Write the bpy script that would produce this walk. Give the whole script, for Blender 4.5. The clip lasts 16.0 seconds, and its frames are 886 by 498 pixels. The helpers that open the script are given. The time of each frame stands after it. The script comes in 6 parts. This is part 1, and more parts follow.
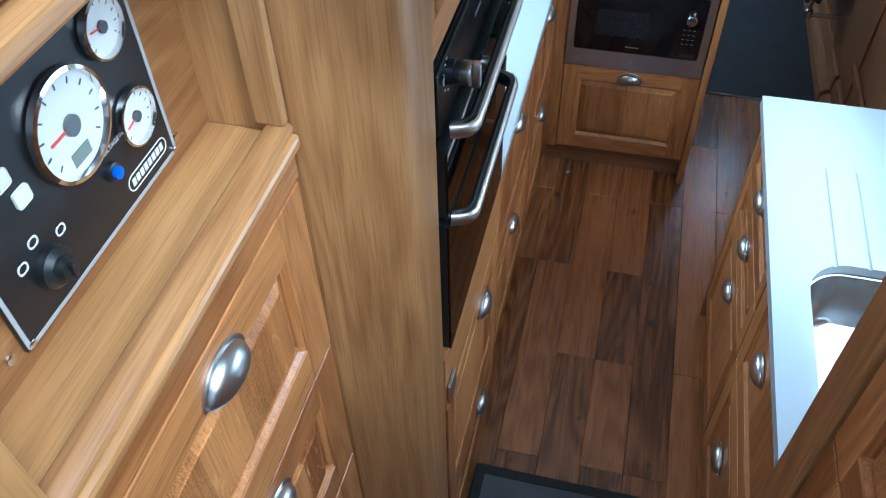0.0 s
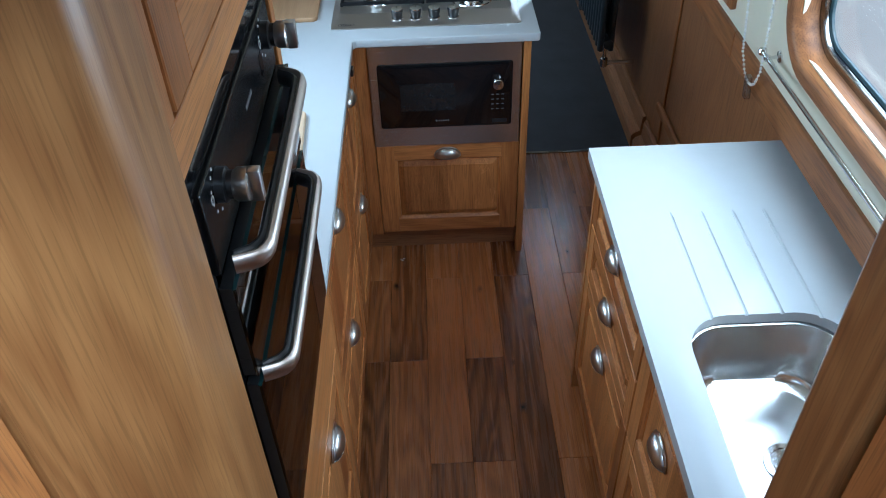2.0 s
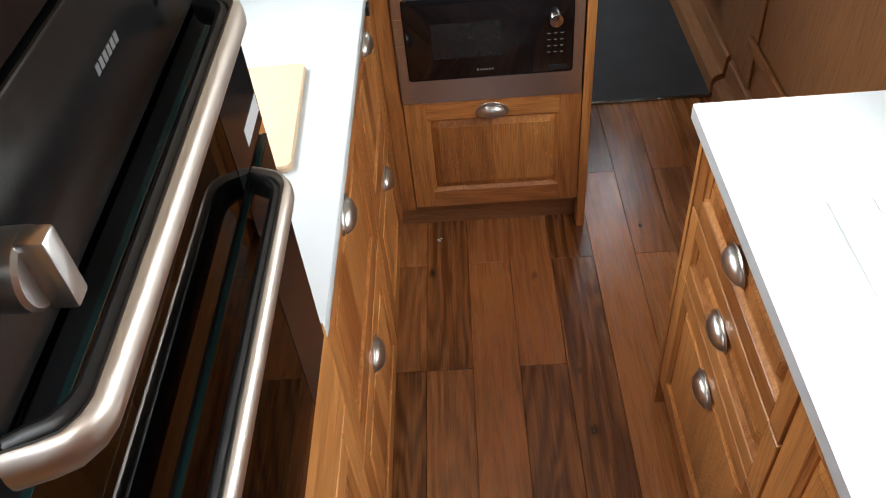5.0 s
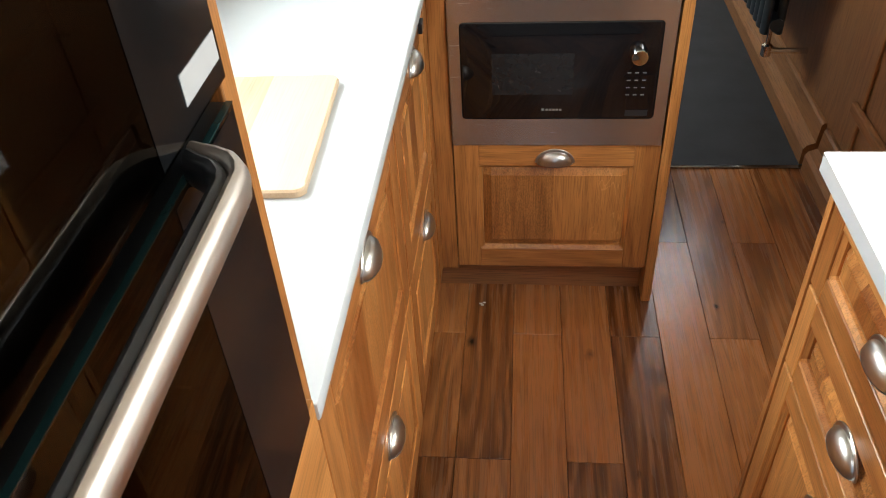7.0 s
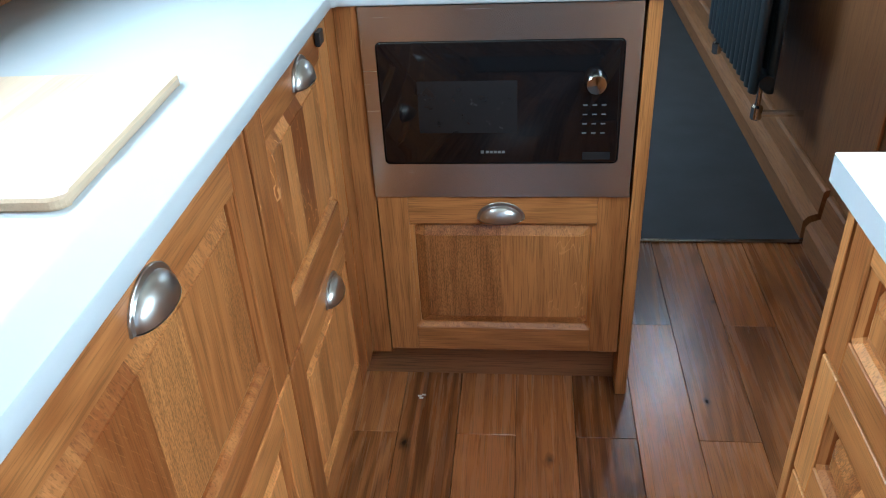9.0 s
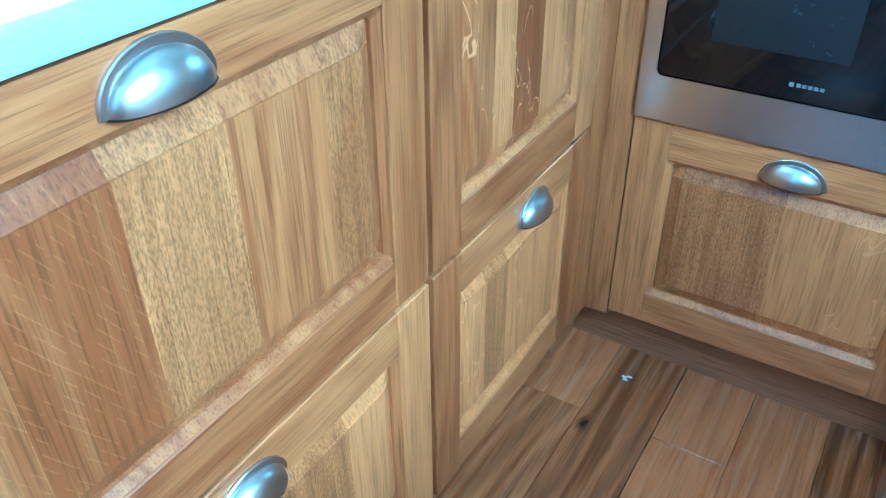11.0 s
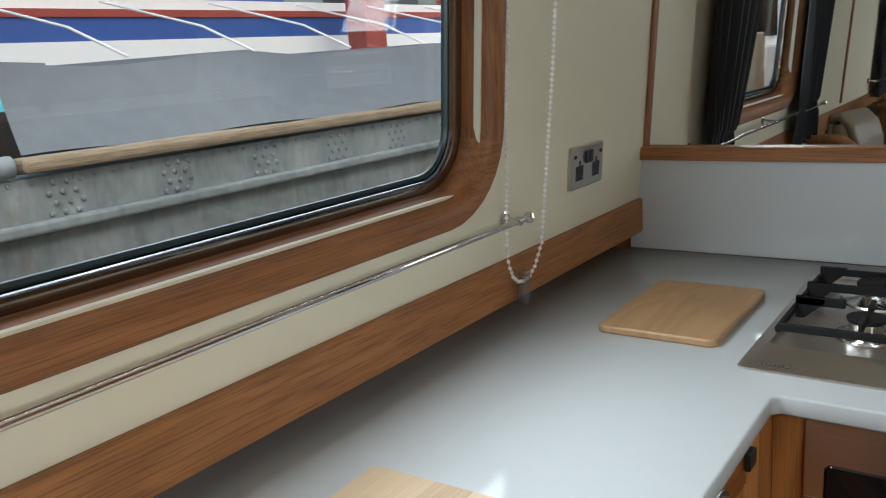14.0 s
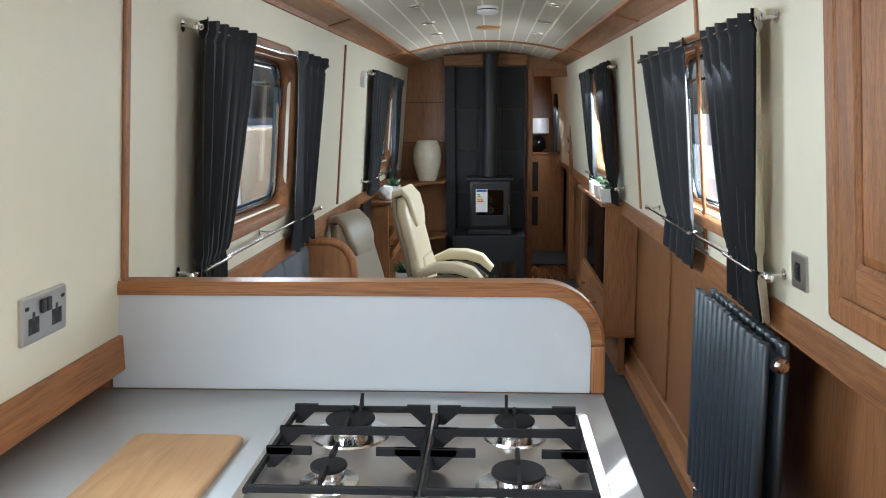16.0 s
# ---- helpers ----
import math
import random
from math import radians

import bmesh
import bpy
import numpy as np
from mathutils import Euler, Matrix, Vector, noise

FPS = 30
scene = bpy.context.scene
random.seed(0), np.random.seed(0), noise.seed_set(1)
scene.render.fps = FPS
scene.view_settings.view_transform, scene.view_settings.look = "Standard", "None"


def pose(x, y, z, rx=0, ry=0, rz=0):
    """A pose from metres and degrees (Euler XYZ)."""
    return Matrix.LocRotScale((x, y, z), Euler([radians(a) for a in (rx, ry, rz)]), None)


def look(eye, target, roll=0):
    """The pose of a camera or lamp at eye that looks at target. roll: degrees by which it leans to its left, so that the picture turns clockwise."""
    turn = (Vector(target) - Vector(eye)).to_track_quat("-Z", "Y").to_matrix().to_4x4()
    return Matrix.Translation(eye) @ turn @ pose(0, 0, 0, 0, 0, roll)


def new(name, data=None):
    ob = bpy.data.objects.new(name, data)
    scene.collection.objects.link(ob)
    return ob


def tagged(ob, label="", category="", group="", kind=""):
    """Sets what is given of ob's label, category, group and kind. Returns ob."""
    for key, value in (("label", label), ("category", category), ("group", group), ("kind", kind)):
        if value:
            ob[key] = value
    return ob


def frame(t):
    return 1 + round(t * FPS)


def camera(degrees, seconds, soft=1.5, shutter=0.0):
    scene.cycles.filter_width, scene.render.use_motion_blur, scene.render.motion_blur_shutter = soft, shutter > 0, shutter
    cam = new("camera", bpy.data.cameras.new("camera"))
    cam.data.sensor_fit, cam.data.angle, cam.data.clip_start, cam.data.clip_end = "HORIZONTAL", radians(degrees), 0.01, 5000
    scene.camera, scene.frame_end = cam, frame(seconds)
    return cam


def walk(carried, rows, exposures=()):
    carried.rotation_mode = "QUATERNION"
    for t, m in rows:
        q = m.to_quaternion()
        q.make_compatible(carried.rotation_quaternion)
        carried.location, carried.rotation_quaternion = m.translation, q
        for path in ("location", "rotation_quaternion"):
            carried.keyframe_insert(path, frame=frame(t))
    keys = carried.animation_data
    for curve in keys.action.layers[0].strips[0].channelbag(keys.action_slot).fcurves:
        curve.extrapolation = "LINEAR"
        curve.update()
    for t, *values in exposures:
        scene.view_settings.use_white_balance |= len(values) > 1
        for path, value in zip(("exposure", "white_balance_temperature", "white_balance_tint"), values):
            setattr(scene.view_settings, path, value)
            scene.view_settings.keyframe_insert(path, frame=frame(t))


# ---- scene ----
cam = camera(57.7, 16.0, soft=1.0, shutter=0.1)
PATH = [
    (0, (0.229, -2.555, 2.197), (-0.125, -1.232, 0.74), -1.7),
    (0.5, (0.213, -2.5, 2.181), (0.035, -1.155, 0.712), -4.5),
    (1, (0.253, -2.464, 2.18), (0.139, -1.072, 0.748), -7.9),
    (1.5, (0.238, -2.408, 2.11), (0.238, -0.95, 0.742), -4.1),
    (2, (0.222, -2.307, 2.038), (0.238, -0.801, 0.722), -2.0),
    (2.3, (0.224, -2.216, 1.976), (0.231, -0.71, 0.66), -2.4),
    (2.5, (0.224, -2.12, 1.933), (0.223, -0.631, 0.598), -3.0),
    (3, (0.211, -1.967, 1.911), (0.135, -0.557, 0.495), -6.0),
    (3.5, (0.214, -1.954, 1.916), (0.071, -0.585, 0.465), -7.6),
    (3.7, (0.219, -1.948, 1.913), (0.075, -0.587, 0.455), -8.0),
    (5.8, (0.196, -1.739, 1.676), (0.131, -0.272, 0.318), -5.1),
    (6, (0.179, -1.712, 1.67), (0.076, -0.236, 0.325), -4.9),
    (6.5, (0.175, -1.688, 1.678), (0.013, -0.18, 0.375), -3.7),
    (7, (0.193, -1.629, 1.538), (0.002, -0.103, 0.259), -3.8),
    (7.5, (0.204, -1.514, 1.424), (-0.043, 0.061, 0.216), -4.1),
    (8, (0.242, -1.467, 1.393), (0.036, 0.179, 0.276), -3.8),
    (8.2, (0.262, -1.464, 1.371), (0.088, 0.22, 0.306), -3.8),
    (10.3, (0.382, -1.148, 1.052), (-0.088, 0.435, -0.077), 1.7),
    (10.5, (0.391, -1.133, 1.037), (-0.197, 0.399, -0.107), 1.4),
    (11, (0.379, -1.113, 1.032), (-0.494, 0.281, -0.105), -0.5),
    (11.5, (0.352, -1.115, 1.064), (-0.74, 0.179, -0.003), -2.9),
    (12, (0.319, -1.125, 1.1), (-0.88, 0.123, 0.097), -3.8),
    (12.5, (0.285, -1.127, 1.162), (-0.991, 0.148, 0.299), -3.5),
    (13, (0.241, -1.115, 1.26), (-1.106, 0.197, 0.578), -4.0),
    (13.4, (0.24, -1.103, 1.335), (-1.124, 0.259, 0.802), -4.8),
    (13.5, (0.221, -1.078, 1.337), (-1.121, 0.313, 0.823), -4.9),
    (14, (0.24, -1.092, 1.375), (-0.911, 0.479, 0.922), -4.2),
    (14.5, (0.24, -1.138, 1.429), (-0.544, 0.651, 0.999), -2.6),
    (15, (0.29, -1.107, 1.476), (-0.174, 0.806, 1.119), -1.6),
    (15.2, (0.318, -1.079, 1.488), (-0.078, 0.855, 1.162), -1.5),
    (15.5, (0.323, -1.045, 1.497), (0.027, 0.908, 1.186), -1.2),
    (16, (0.329, -0.965, 1.496), (0.209, 1.005, 1.171), -0.5),
]
EXPOSURES = [(0, 0.62, 4400, -6), (1, 0.62, 4400, -14), (1.5, 0.62, 4300, -14), (2, 0.42, 4800, -2), (2.5, 0.32, 5500, 2), (3.5, 0.7, 5700, 4), (6, 1.15, 6500, 6), (7.5, 1.38, 6300, 2), (8, 1.0, 6000, 2), (10.3, 2.1, 3400, -24), (11, 2.3, 3100, -26), (11.5, 1.3, 4100, -14), (12, 0.58, 5700, 0), (13, 0.15, 5800, 2), (14, 0.25, 6100, 4), (15, 0.8, 5900, 6), (16, 1.5, 5750, 6)]
walk(cam, [(t, look(eye, target, roll)) for t, eye, target, roll in PATH], EXPOSURES)

# ---- world and light ----
world = bpy.data.worlds.new("overcast_sky")
world.use_nodes = True
scene.world = world
wt = world.node_tree
sky = wt.nodes.new("ShaderNodeTexSky")
sky.sky_type, sky.sun_disc = "NISHITA", False
sky.sun_elevation, sky.sun_rotation = radians(48), radians(115)
sky.air_density, sky.dust_density, sky.ozone_density = 1.0, 6.0, 1.0
wt.links.new(sky.outputs[0], wt.nodes["Background"].inputs[0])
wt.nodes["Background"].inputs[1].default_value = 0.15
sun = new("sun", bpy.data.lights.new("sun", "SUN"))
sun.data.energy, sun.data.angle, sun.data.color = 0.5, radians(14), (1.0, 0.96, 0.9)
sun.matrix_world = look((8, -3.7, 9.8), (0, 0, 0))
HIGH_WATTS, PORT_WATTS, STARBOARD_WATTS, HATCH_WATTS = 24.0, 7.5, (7.0, 9.0, 14.0), 9.0


def sky_fill(place, target, w, h, watts):
    """An added area lamp that stands in for the sky's light."""
    lamp = new("window_daylight", bpy.data.lights.new("window_daylight", "AREA"))
    lamp.data.shape, lamp.data.size, lamp.data.size_y = "RECTANGLE", w, h
    lamp.data.energy, lamp.data.color = watts, (0.95, 0.98, 1.0)
    lamp.matrix_world = look(place, target)


for y in (-0.43, 1.72, 4.95):
    # added outside, above each port window: stands in for the high sky
    sky_fill((-1.95, y, 2.55), (0.75, y, 0.95), 2.4, 1.3, HIGH_WATTS)
    # added in each port opening, just inside its frame
    sky_fill((-0.434, y, 1.44), (0.566, y, 1.355), 0.86, 0.46, PORT_WATTS)
for y, watts in zip((-1.12, 1.72, 4.16), STARBOARD_WATTS):
    # added in each starboard opening
    sky_fill((1.055, y, 1.45), (0.2, y, 1.0), 0.88, 0.46, watts)
# added above the open stern hatch
sky_fill((0.24, -2.5, 2.75), (0.35, -0.9, 0.0), 0.7, 0.7, HATCH_WATTS)
# added to brighten the next cabin; no window is built there
sky_fill((1.04, 7.35, 1.45), (0.5, 7.4, 1.15), 0.5, 0.4, 6.0)


# ---- materials ----
def material(name, colour=(0.5, 0.5, 0.5), rough=0.5, metal=0.0):
    m = bpy.data.materials.new(name)
    m.use_nodes = True
    b = m.node_tree.nodes["Principled BSDF"]
    b.inputs["Base Color"].default_value = (*colour, 1)
    b.inputs["Roughness"].default_value = rough
    b.inputs["Metallic"].default_value = metal
    return m


class Nodes:
    def __init__(self, m):
        self.t = m.node_tree
        self.b = self.t.nodes["Principled BSDF"]

    def node(self, kind, **kw):
        n = self.t.nodes.new(kind)
        for k, v in kw.items():
            n.inputs[k.replace("_", " ")].default_value = v
        return n

    def link(self, a, b):
        self.t.links.new(a, b)

    def coords(self, scale, shift=0.0):
        tc = self.node("ShaderNodeTexCoord")
        mp = self.node("ShaderNodeMapping")
        mp.inputs["Scale"].default_value = scale
        src = tc.outputs["Object"]
        if shift:
            oi = self.node("ShaderNodeObjectInfo")
            ge = self.node("ShaderNodeNewGeometry")
            ad = self.math("ADD", oi.outputs["Random"], ge.outputs["Random Per Island"])
            mu = self.math("MULTIPLY", ad, shift)
            va = self.node("ShaderNodeVectorMath")
            va.operation = "ADD"
            self.link(src, va.inputs[0])
            self.link(mu, va.inputs[1])
            src = va.outputs[0]
        self.link(src, mp.inputs["Vector"])
        return mp.outputs[0]

    def noise(self, vec, scale=1.0, detail=3.0, rough=0.5, distort=0.0):
        n = self.node("ShaderNodeTexNoise", Scale=scale, Detail=detail, Roughness=rough, Distortion=distort)
        self.link(vec, n.inputs["Vector"])
        return n.outputs["Fac"]

    def math(self, op, a, b=0.0, c=0.0):
        n = self.node("ShaderNodeMath")
        n.operation = op
        for i, v in enumerate((a, b, c)):
            if isinstance(v, (int, float)):
                n.inputs[i].default_value = v
            else:
                self.link(v, n.inputs[i])
        return n.outputs[0]

    def ramp(self, fac, *stops):
        n = self.node("ShaderNodeValToRGB")
        e = n.color_ramp.elements
        while len(e) < len(stops):
            e.new(0.5)
        for el, (p, c) in zip(e, stops):
            el.position = p
            el.color = (*c, 1) if isinstance(c, tuple) else (c, c, c, 1)
        self.link(fac, n.inputs[0])
        return n.outputs[0]

    def mix(self, fac, a, b, how="MIX"):
        n = self.node("ShaderNodeMix")
        n.data_type, n.blend_type = "RGBA", how
        for sock, v in ((n.inputs[0], fac), (n.inputs[6], a), (n.inputs[7], b)):
            if isinstance(v, (int, float)):
                sock.default_value = v
            elif isinstance(v, tuple):
                sock.default_value = (*v, 1)
            else:
                self.link(v, sock)
        return n.outputs[2]

    def bump(self, height, strength, distance=0.001):
        n = self.node("ShaderNodeBump", Strength=strength, Distance=distance)
        self.link(height, n.inputs["Height"])
        self.link(n.outputs[0], self.b.inputs["Normal"])

    def colour(self, sock):
        self.link(sock, self.b.inputs["Base Color"])

    def rough(self, sock):
        self.link(sock, self.b.inputs["Roughness"])


def oak(name, axis, light, dark, rough=0.38, knots=0.0, tone=0.5, figure=1.0, flecks=0.0, coarse=1.0):
    """Oiled oak with its grain along one axis: broad tone, cathedral rings, pores."""
    m = material(name, light, rough)
    n = Nodes(m)

    def stretch(across, along):
        s = [across] * 3
        s["xyz".index(axis)] = along
        return n.coords(s, 37.0)

    broad = n.noise(stretch(7, 0.9), 1, 3, 0.5, 0.4)
    warp = n.noise(stretch(6.0, 0.75), 1, 2.5, 0.5, 0.3)
    ring = n.math("SINE", n.math("MULTIPLY", warp, 85.0))
    ring = n.math("MULTIPLY_ADD", ring, 0.5, 0.5)
    streak = n.noise(stretch(60, 2.2), 1, 4, 0.6)
    fine = n.noise(stretch(190, 5.5), 1, 3, 0.65)
    pores = n.noise(stretch(420, 11), 1, 2, 0.6)
    oi = n.node("ShaderNodeObjectInfo")
    ge = n.node("ShaderNodeNewGeometry")
    chance = n.math("FRACT", n.math("ADD", n.math("MULTIPLY", oi.outputs["Random"], 7.3), n.math("MULTIPLY", ge.outputs["Random Per Island"], 5.1)))
    f = n.math("MULTIPLY", ring, 0.20 * figure)
    f = n.math("MULTIPLY_ADD", broad, 0.40, f)
    f = n.math("MULTIPLY_ADD", streak, 0.5, f)
    f = n.math("MULTIPLY_ADD", fine, 0.4 * coarse, f)
    f = n.math("MULTIPLY_ADD", chance, tone, f)
    f = n.math("SUBTRACT", f, 0.07 + 0.20 * coarse + tone * 0.5)
    col = n.ramp(f, (0.08, dark), (0.45, tuple((a + b) / 2 for a, b in zip(light, dark))), (0.85, light))
    pore = n.ramp(pores, (0.36, 0.5), (0.5, 1.0))
    col = n.mix(0.75 * coarse, col, pore, "MULTIPLY")
    if flecks:
        # quarter-sawn boards: wandering rays, slanting rays, or a speckle of short dark pores
        sort = n.math("FRACT", n.math("MULTIPLY", chance, 7.7))
        field = n.noise(stretch(44, 11), 1, 1.5, 0.4, 0.8)
        line = n.ramp(n.math("ABSOLUTE", n.math("SUBTRACT", field, 0.5)), (0.006, 1.0), (0.015, 0.0))
        line = n.math("MULTIPLY", line, n.math("GREATER_THAN", n.noise(stretch(26, 14), 1, 1), 0.47))
        line = n.math("MULTIPLY", line, n.math("LESS_THAN", sort, 0.30))
        dot = n.node("ShaderNodeVectorMath")
        dot.operation = "DOT_PRODUCT"
        n.link(stretch(720, 430), dot.inputs[0])
        dot.inputs[1].default_value = (1, 1, 1)
        slant = n.math("SINE", n.math("MULTIPLY_ADD", n.noise(stretch(20, 12), 1, 2), 5.0, dot.outputs["Value"]))
        slant = n.ramp(slant, (0.86, 0.0), (0.97, 1.0))
        slant = n.math("MULTIPLY", slant, n.math("GREATER_THAN", n.noise(stretch(120, 50), 1, 1), 0.5))
        slant = n.math("MULTIPLY", slant, n.math("MULTIPLY", n.math("GREATER_THAN", sort, 0.30), n.math("LESS_THAN", sort, 0.46)))
        ray = n.math("MULTIPLY", n.math("MAXIMUM", line, n.math("MULTIPLY", slant, 0.14)), flecks)
        col = n.mix(ray, col, tuple(min(1, c * k) for c, k in zip(light, (1.15, 1.25, 1.5))))
        speck = n.ramp(n.noise(stretch(520, 170), 1, 1.5, 0.5), (0.42, 0.6), (0.54, 1.0))
        col = n.mix(n.math("MULTIPLY", n.math("GREATER_THAN", sort, 0.80), 0.8), col, speck, "MULTIPLY")
    if knots:
        tc = n.node("ShaderNodeTexCoord")
        jitter = n.math("MULTIPLY", n.noise(n.coords((70, 40, 70)), 1, 3), 0.02)
        for kx, ky, size in KNOTS:
            va = n.node("ShaderNodeVectorMath")
            va.operation = "SUBTRACT"
            n.link(tc.outputs["Object"], va.inputs[0])
            va.inputs[1].default_value = (kx, ky, 0)
            mu = n.node("ShaderNodeVectorMath")
            mu.operation = "MULTIPLY"
            n.link(va.outputs[0], mu.inputs[0])
            mu.inputs[1].default_value = (1, 0.62, 0)
            le = n.node("ShaderNodeVectorMath")
            le.operation = "LENGTH"
            n.link(mu.outputs[0], le.inputs[0])
            d = n.math("ADD", le.outputs["Value"], jitter)
            spot = n.ramp(n.math("DIVIDE", d, size), (0.45, 1.0), (0.75, 0.45), (1.0, 0.0))
            col = n.mix(n.math("MULTIPLY", spot, knots), col, (0.022, 0.010, 0.005))
    n.colour(col)
    n.rough(n.math("MULTIPLY_ADD", streak, 0.22, rough - 0.11))
    n.bump(n.math("ADD", pores, n.math("MULTIPLY", streak, 0.5)), 0.22, 0.0006)
    n.b.inputs["Coat Weight"].default_value = 0.12
    n.b.inputs["Coat Roughness"].default_value = 0.25
    return m


KNOTS = ((0.373, -0.207, 0.024), (0.473, -0.745, 0.026), (0.458, -0.56, 0.020), (0.282, -1.17, 0.018), (0.07, -0.172, 0.026), (0.72, -0.02, 0.020), (0.10, -1.36, 0.020), (0.50, -1.28, 0.018), (0.80, 0.35, 0.018))
HONEY, HONEY_D = (0.585, 0.262, 0.078), (0.22, 0.069, 0.016)
CAB = {a: oak("oak_cabinet_" + a, a, HONEY, HONEY_D, 0.34, tone=0.5, coarse=0.9) for a in "xyz"}
STAVE = oak("oak_stave", "z", HONEY, HONEY_D, 0.33, tone=0.8, flecks=0.85, coarse=0.9)
WIDE = {a: oak("oak_wide_" + a, a, (0.57, 0.305, 0.106), (0.20, 0.078, 0.022), 0.36, tone=0.3, figure=0.8, coarse=0.55) for a in "yz"}
TRIM = {a: oak("oak_trim_" + a, a, (0.39, 0.165, 0.052), (0.15, 0.054, 0.015), 0.52, tone=0.3, figure=1.0) for a in "xyz"}
for m in TRIM.values():
    m.node_tree.nodes["Principled BSDF"].inputs["Coat Weight"].default_value = 0.02
LINING = {a: oak("oak_lining_" + a, a, (0.36, 0.17, 0.068), (0.235, 0.098, 0.037), 0.4, tone=0.2) for a in "xyz"}
FLOOR = oak("oak_floor", "y", (0.46, 0.182, 0.056), (0.135, 0.045, 0.012), 0.27, knots=0.95, tone=0.8, figure=1.8, coarse=0.9)
FLOOR.node_tree.nodes["Principled BSDF"].inputs["Coat Weight"].default_value = 0.3
BEECH = oak("beech_board", "y", (0.60, 0.46, 0.31), (0.46, 0.32, 0.19), 0.5, tone=0.3, figure=0.4, coarse=0.2)
TAN_BOARD = oak("tan_hardwood_board", "y", (0.53, 0.345, 0.18), (0.36, 0.205, 0.095), 0.5, tone=0.25, figure=0.9, coarse=0.25)
BEECH_D = oak("beech_dark_stave", "y", (0.55, 0.41, 0.27), (0.38, 0.25, 0.145), 0.5, tone=0.2, figure=0.6, coarse=0.4)


def plain(name, colour, rough=0.5, metal=0.0, spots=0.08, scale=60.0, bump=0.0, coat=0.0):
    """A plain surface with a faint mottle at two scales."""
    m = material(name, colour, rough, metal)
    n = Nodes(m)
    v = n.coords((1, 1, 1))
    a = n.noise(v, scale, 4, 0.6)
    b = n.noise(v, scale / 14, 2, 0.5)
    f = n.math("MULTIPLY_ADD", a, 0.5, n.math("MULTIPLY", b, 0.5))
    n.colour(n.ramp(f, (0.25, tuple(c * (1 - spots) for c in colour)), (0.75, tuple(min(1, c * (1 + spots)) for c in colour))))
    n.rough(n.math("MULTIPLY_ADD", a, 0.12, rough - 0.06))
    if bump:
        n.bump(a, bump, 0.001)
    n.b.inputs["Coat Weight"].default_value = coat
    return m


def brushed(name, colour, axis, rough=0.28, across=False):
    m = material(name, colour, rough, 1.0)
    n = Nodes(m)
    s = [500.0] * 3
    s["xyz".index(axis)] = 6.0
    g = n.noise(n.coords(s), 1, 3, 0.6)
    n.rough(n.math("MULTIPLY_ADD", g, 0.02 if across else 0.2, rough - (0.01 if across else 0.1)))
    n.bump(g, 0.0015 if across else 0.04, 0.0003)
    n.b.inputs["Anisotropic"].default_value = 0.75 if across else 0.5
    n.b.inputs["Anisotropic Rotation"].default_value = 0.25 if across else 0.0
    return m


def cloth(name, colour, rough=0.9):
    m = material(name, colour, rough)
    n = Nodes(m)
    w1 = n.noise(n.coords((900, 900, 200)), 1, 2)
    w2 = n.noise(n.coords((8, 8, 8)), 1, 3)
    n.colour(n.ramp(n.math("MULTIPLY_ADD", w1, 0.6, n.math("MULTIPLY", w2, 0.4)), (0.3, tuple(c * 0.6 for c in colour)), (0.7, tuple(c * 1.35 for c in colour))))
    n.bump(w1, 0.4, 0.0008)
    n.b.inputs["Sheen Weight"].default_value = 0.05
    return m


def clear(name, index=1.45, tint=(1, 1, 1), rough=0.0):
    """A thin pane: it lets light straight through and mirrors a little."""
    m = bpy.data.materials.new(name)
    m.use_nodes = True
    t = m.node_tree
    t.nodes.remove(t.nodes["Principled BSDF"])
    a, g, x = t.nodes.new("ShaderNodeBsdfTransparent"), t.nodes.new("ShaderNodeBsdfGlossy"), t.nodes.new("ShaderNodeMixShader")
    a.inputs[0].default_value, g.inputs["Roughness"].default_value = (*tint, 1), rough
    f, p, k = t.nodes.new("ShaderNodeLayerWeight"), t.nodes.new("ShaderNodeMath"), t.nodes.new("ShaderNodeMath")
    f.inputs[0].default_value = 0.5
    p.operation, k.operation = "POWER", "MULTIPLY_ADD"
    p.inputs[1].default_value, k.inputs[1].default_value, k.inputs[2].default_value = 5.0, 0.9, ((index - 1) / (index + 1)) ** 2
    t.links.new(f.outputs["Facing"], p.inputs[0])
    t.links.new(p.outputs[0], k.inputs[0])
    t.links.new(k.outputs[0], x.inputs[0])
    t.links.new(a.outputs[0], x.inputs[1])
    t.links.new(g.outputs[0], x.inputs[2])
    t.links.new(x.outputs[0], t.nodes["Material Output"].inputs[0])
    return m


QUARTZ = plain("white_quartz", (0.49, 0.518, 0.535), 0.09, spots=0.02, scale=400)
QUARTZ.node_tree.nodes["Principled BSDF"].inputs["Specular IOR Level"].default_value = 0.28
PAINT = plain("cream_wall_paint", (0.69, 0.645, 0.50), 0.5, spots=0.03, scale=20, bump=0.03)
BOARDING = plain("cream_ceiling_paint", (0.50, 0.45, 0.355), 0.42, spots=0.03, scale=30)
# lighter than the boards: the light caught in the grooves, put in as colour
GROOVE = plain("groove_catchlight", (0.8, 0.77, 0.68), 0.5, spots=0.02)
STEEL_X = brushed("brushed_steel_x", (0.62, 0.59, 0.555), "x", 0.27, True)
NICKEL = material("satin_nickel", (0.54, 0.53, 0.51), 0.31, 1.0)
BRONZE = brushed("bronze_steel", (0.60, 0.53, 0.47), "y", 0.4)
SINK = brushed("sink_steel", (0.70, 0.70, 0.69), "y", 0.2)
HOB_STEEL = brushed("hob_steel", (0.62, 0.585, 0.55), "x", 0.36)
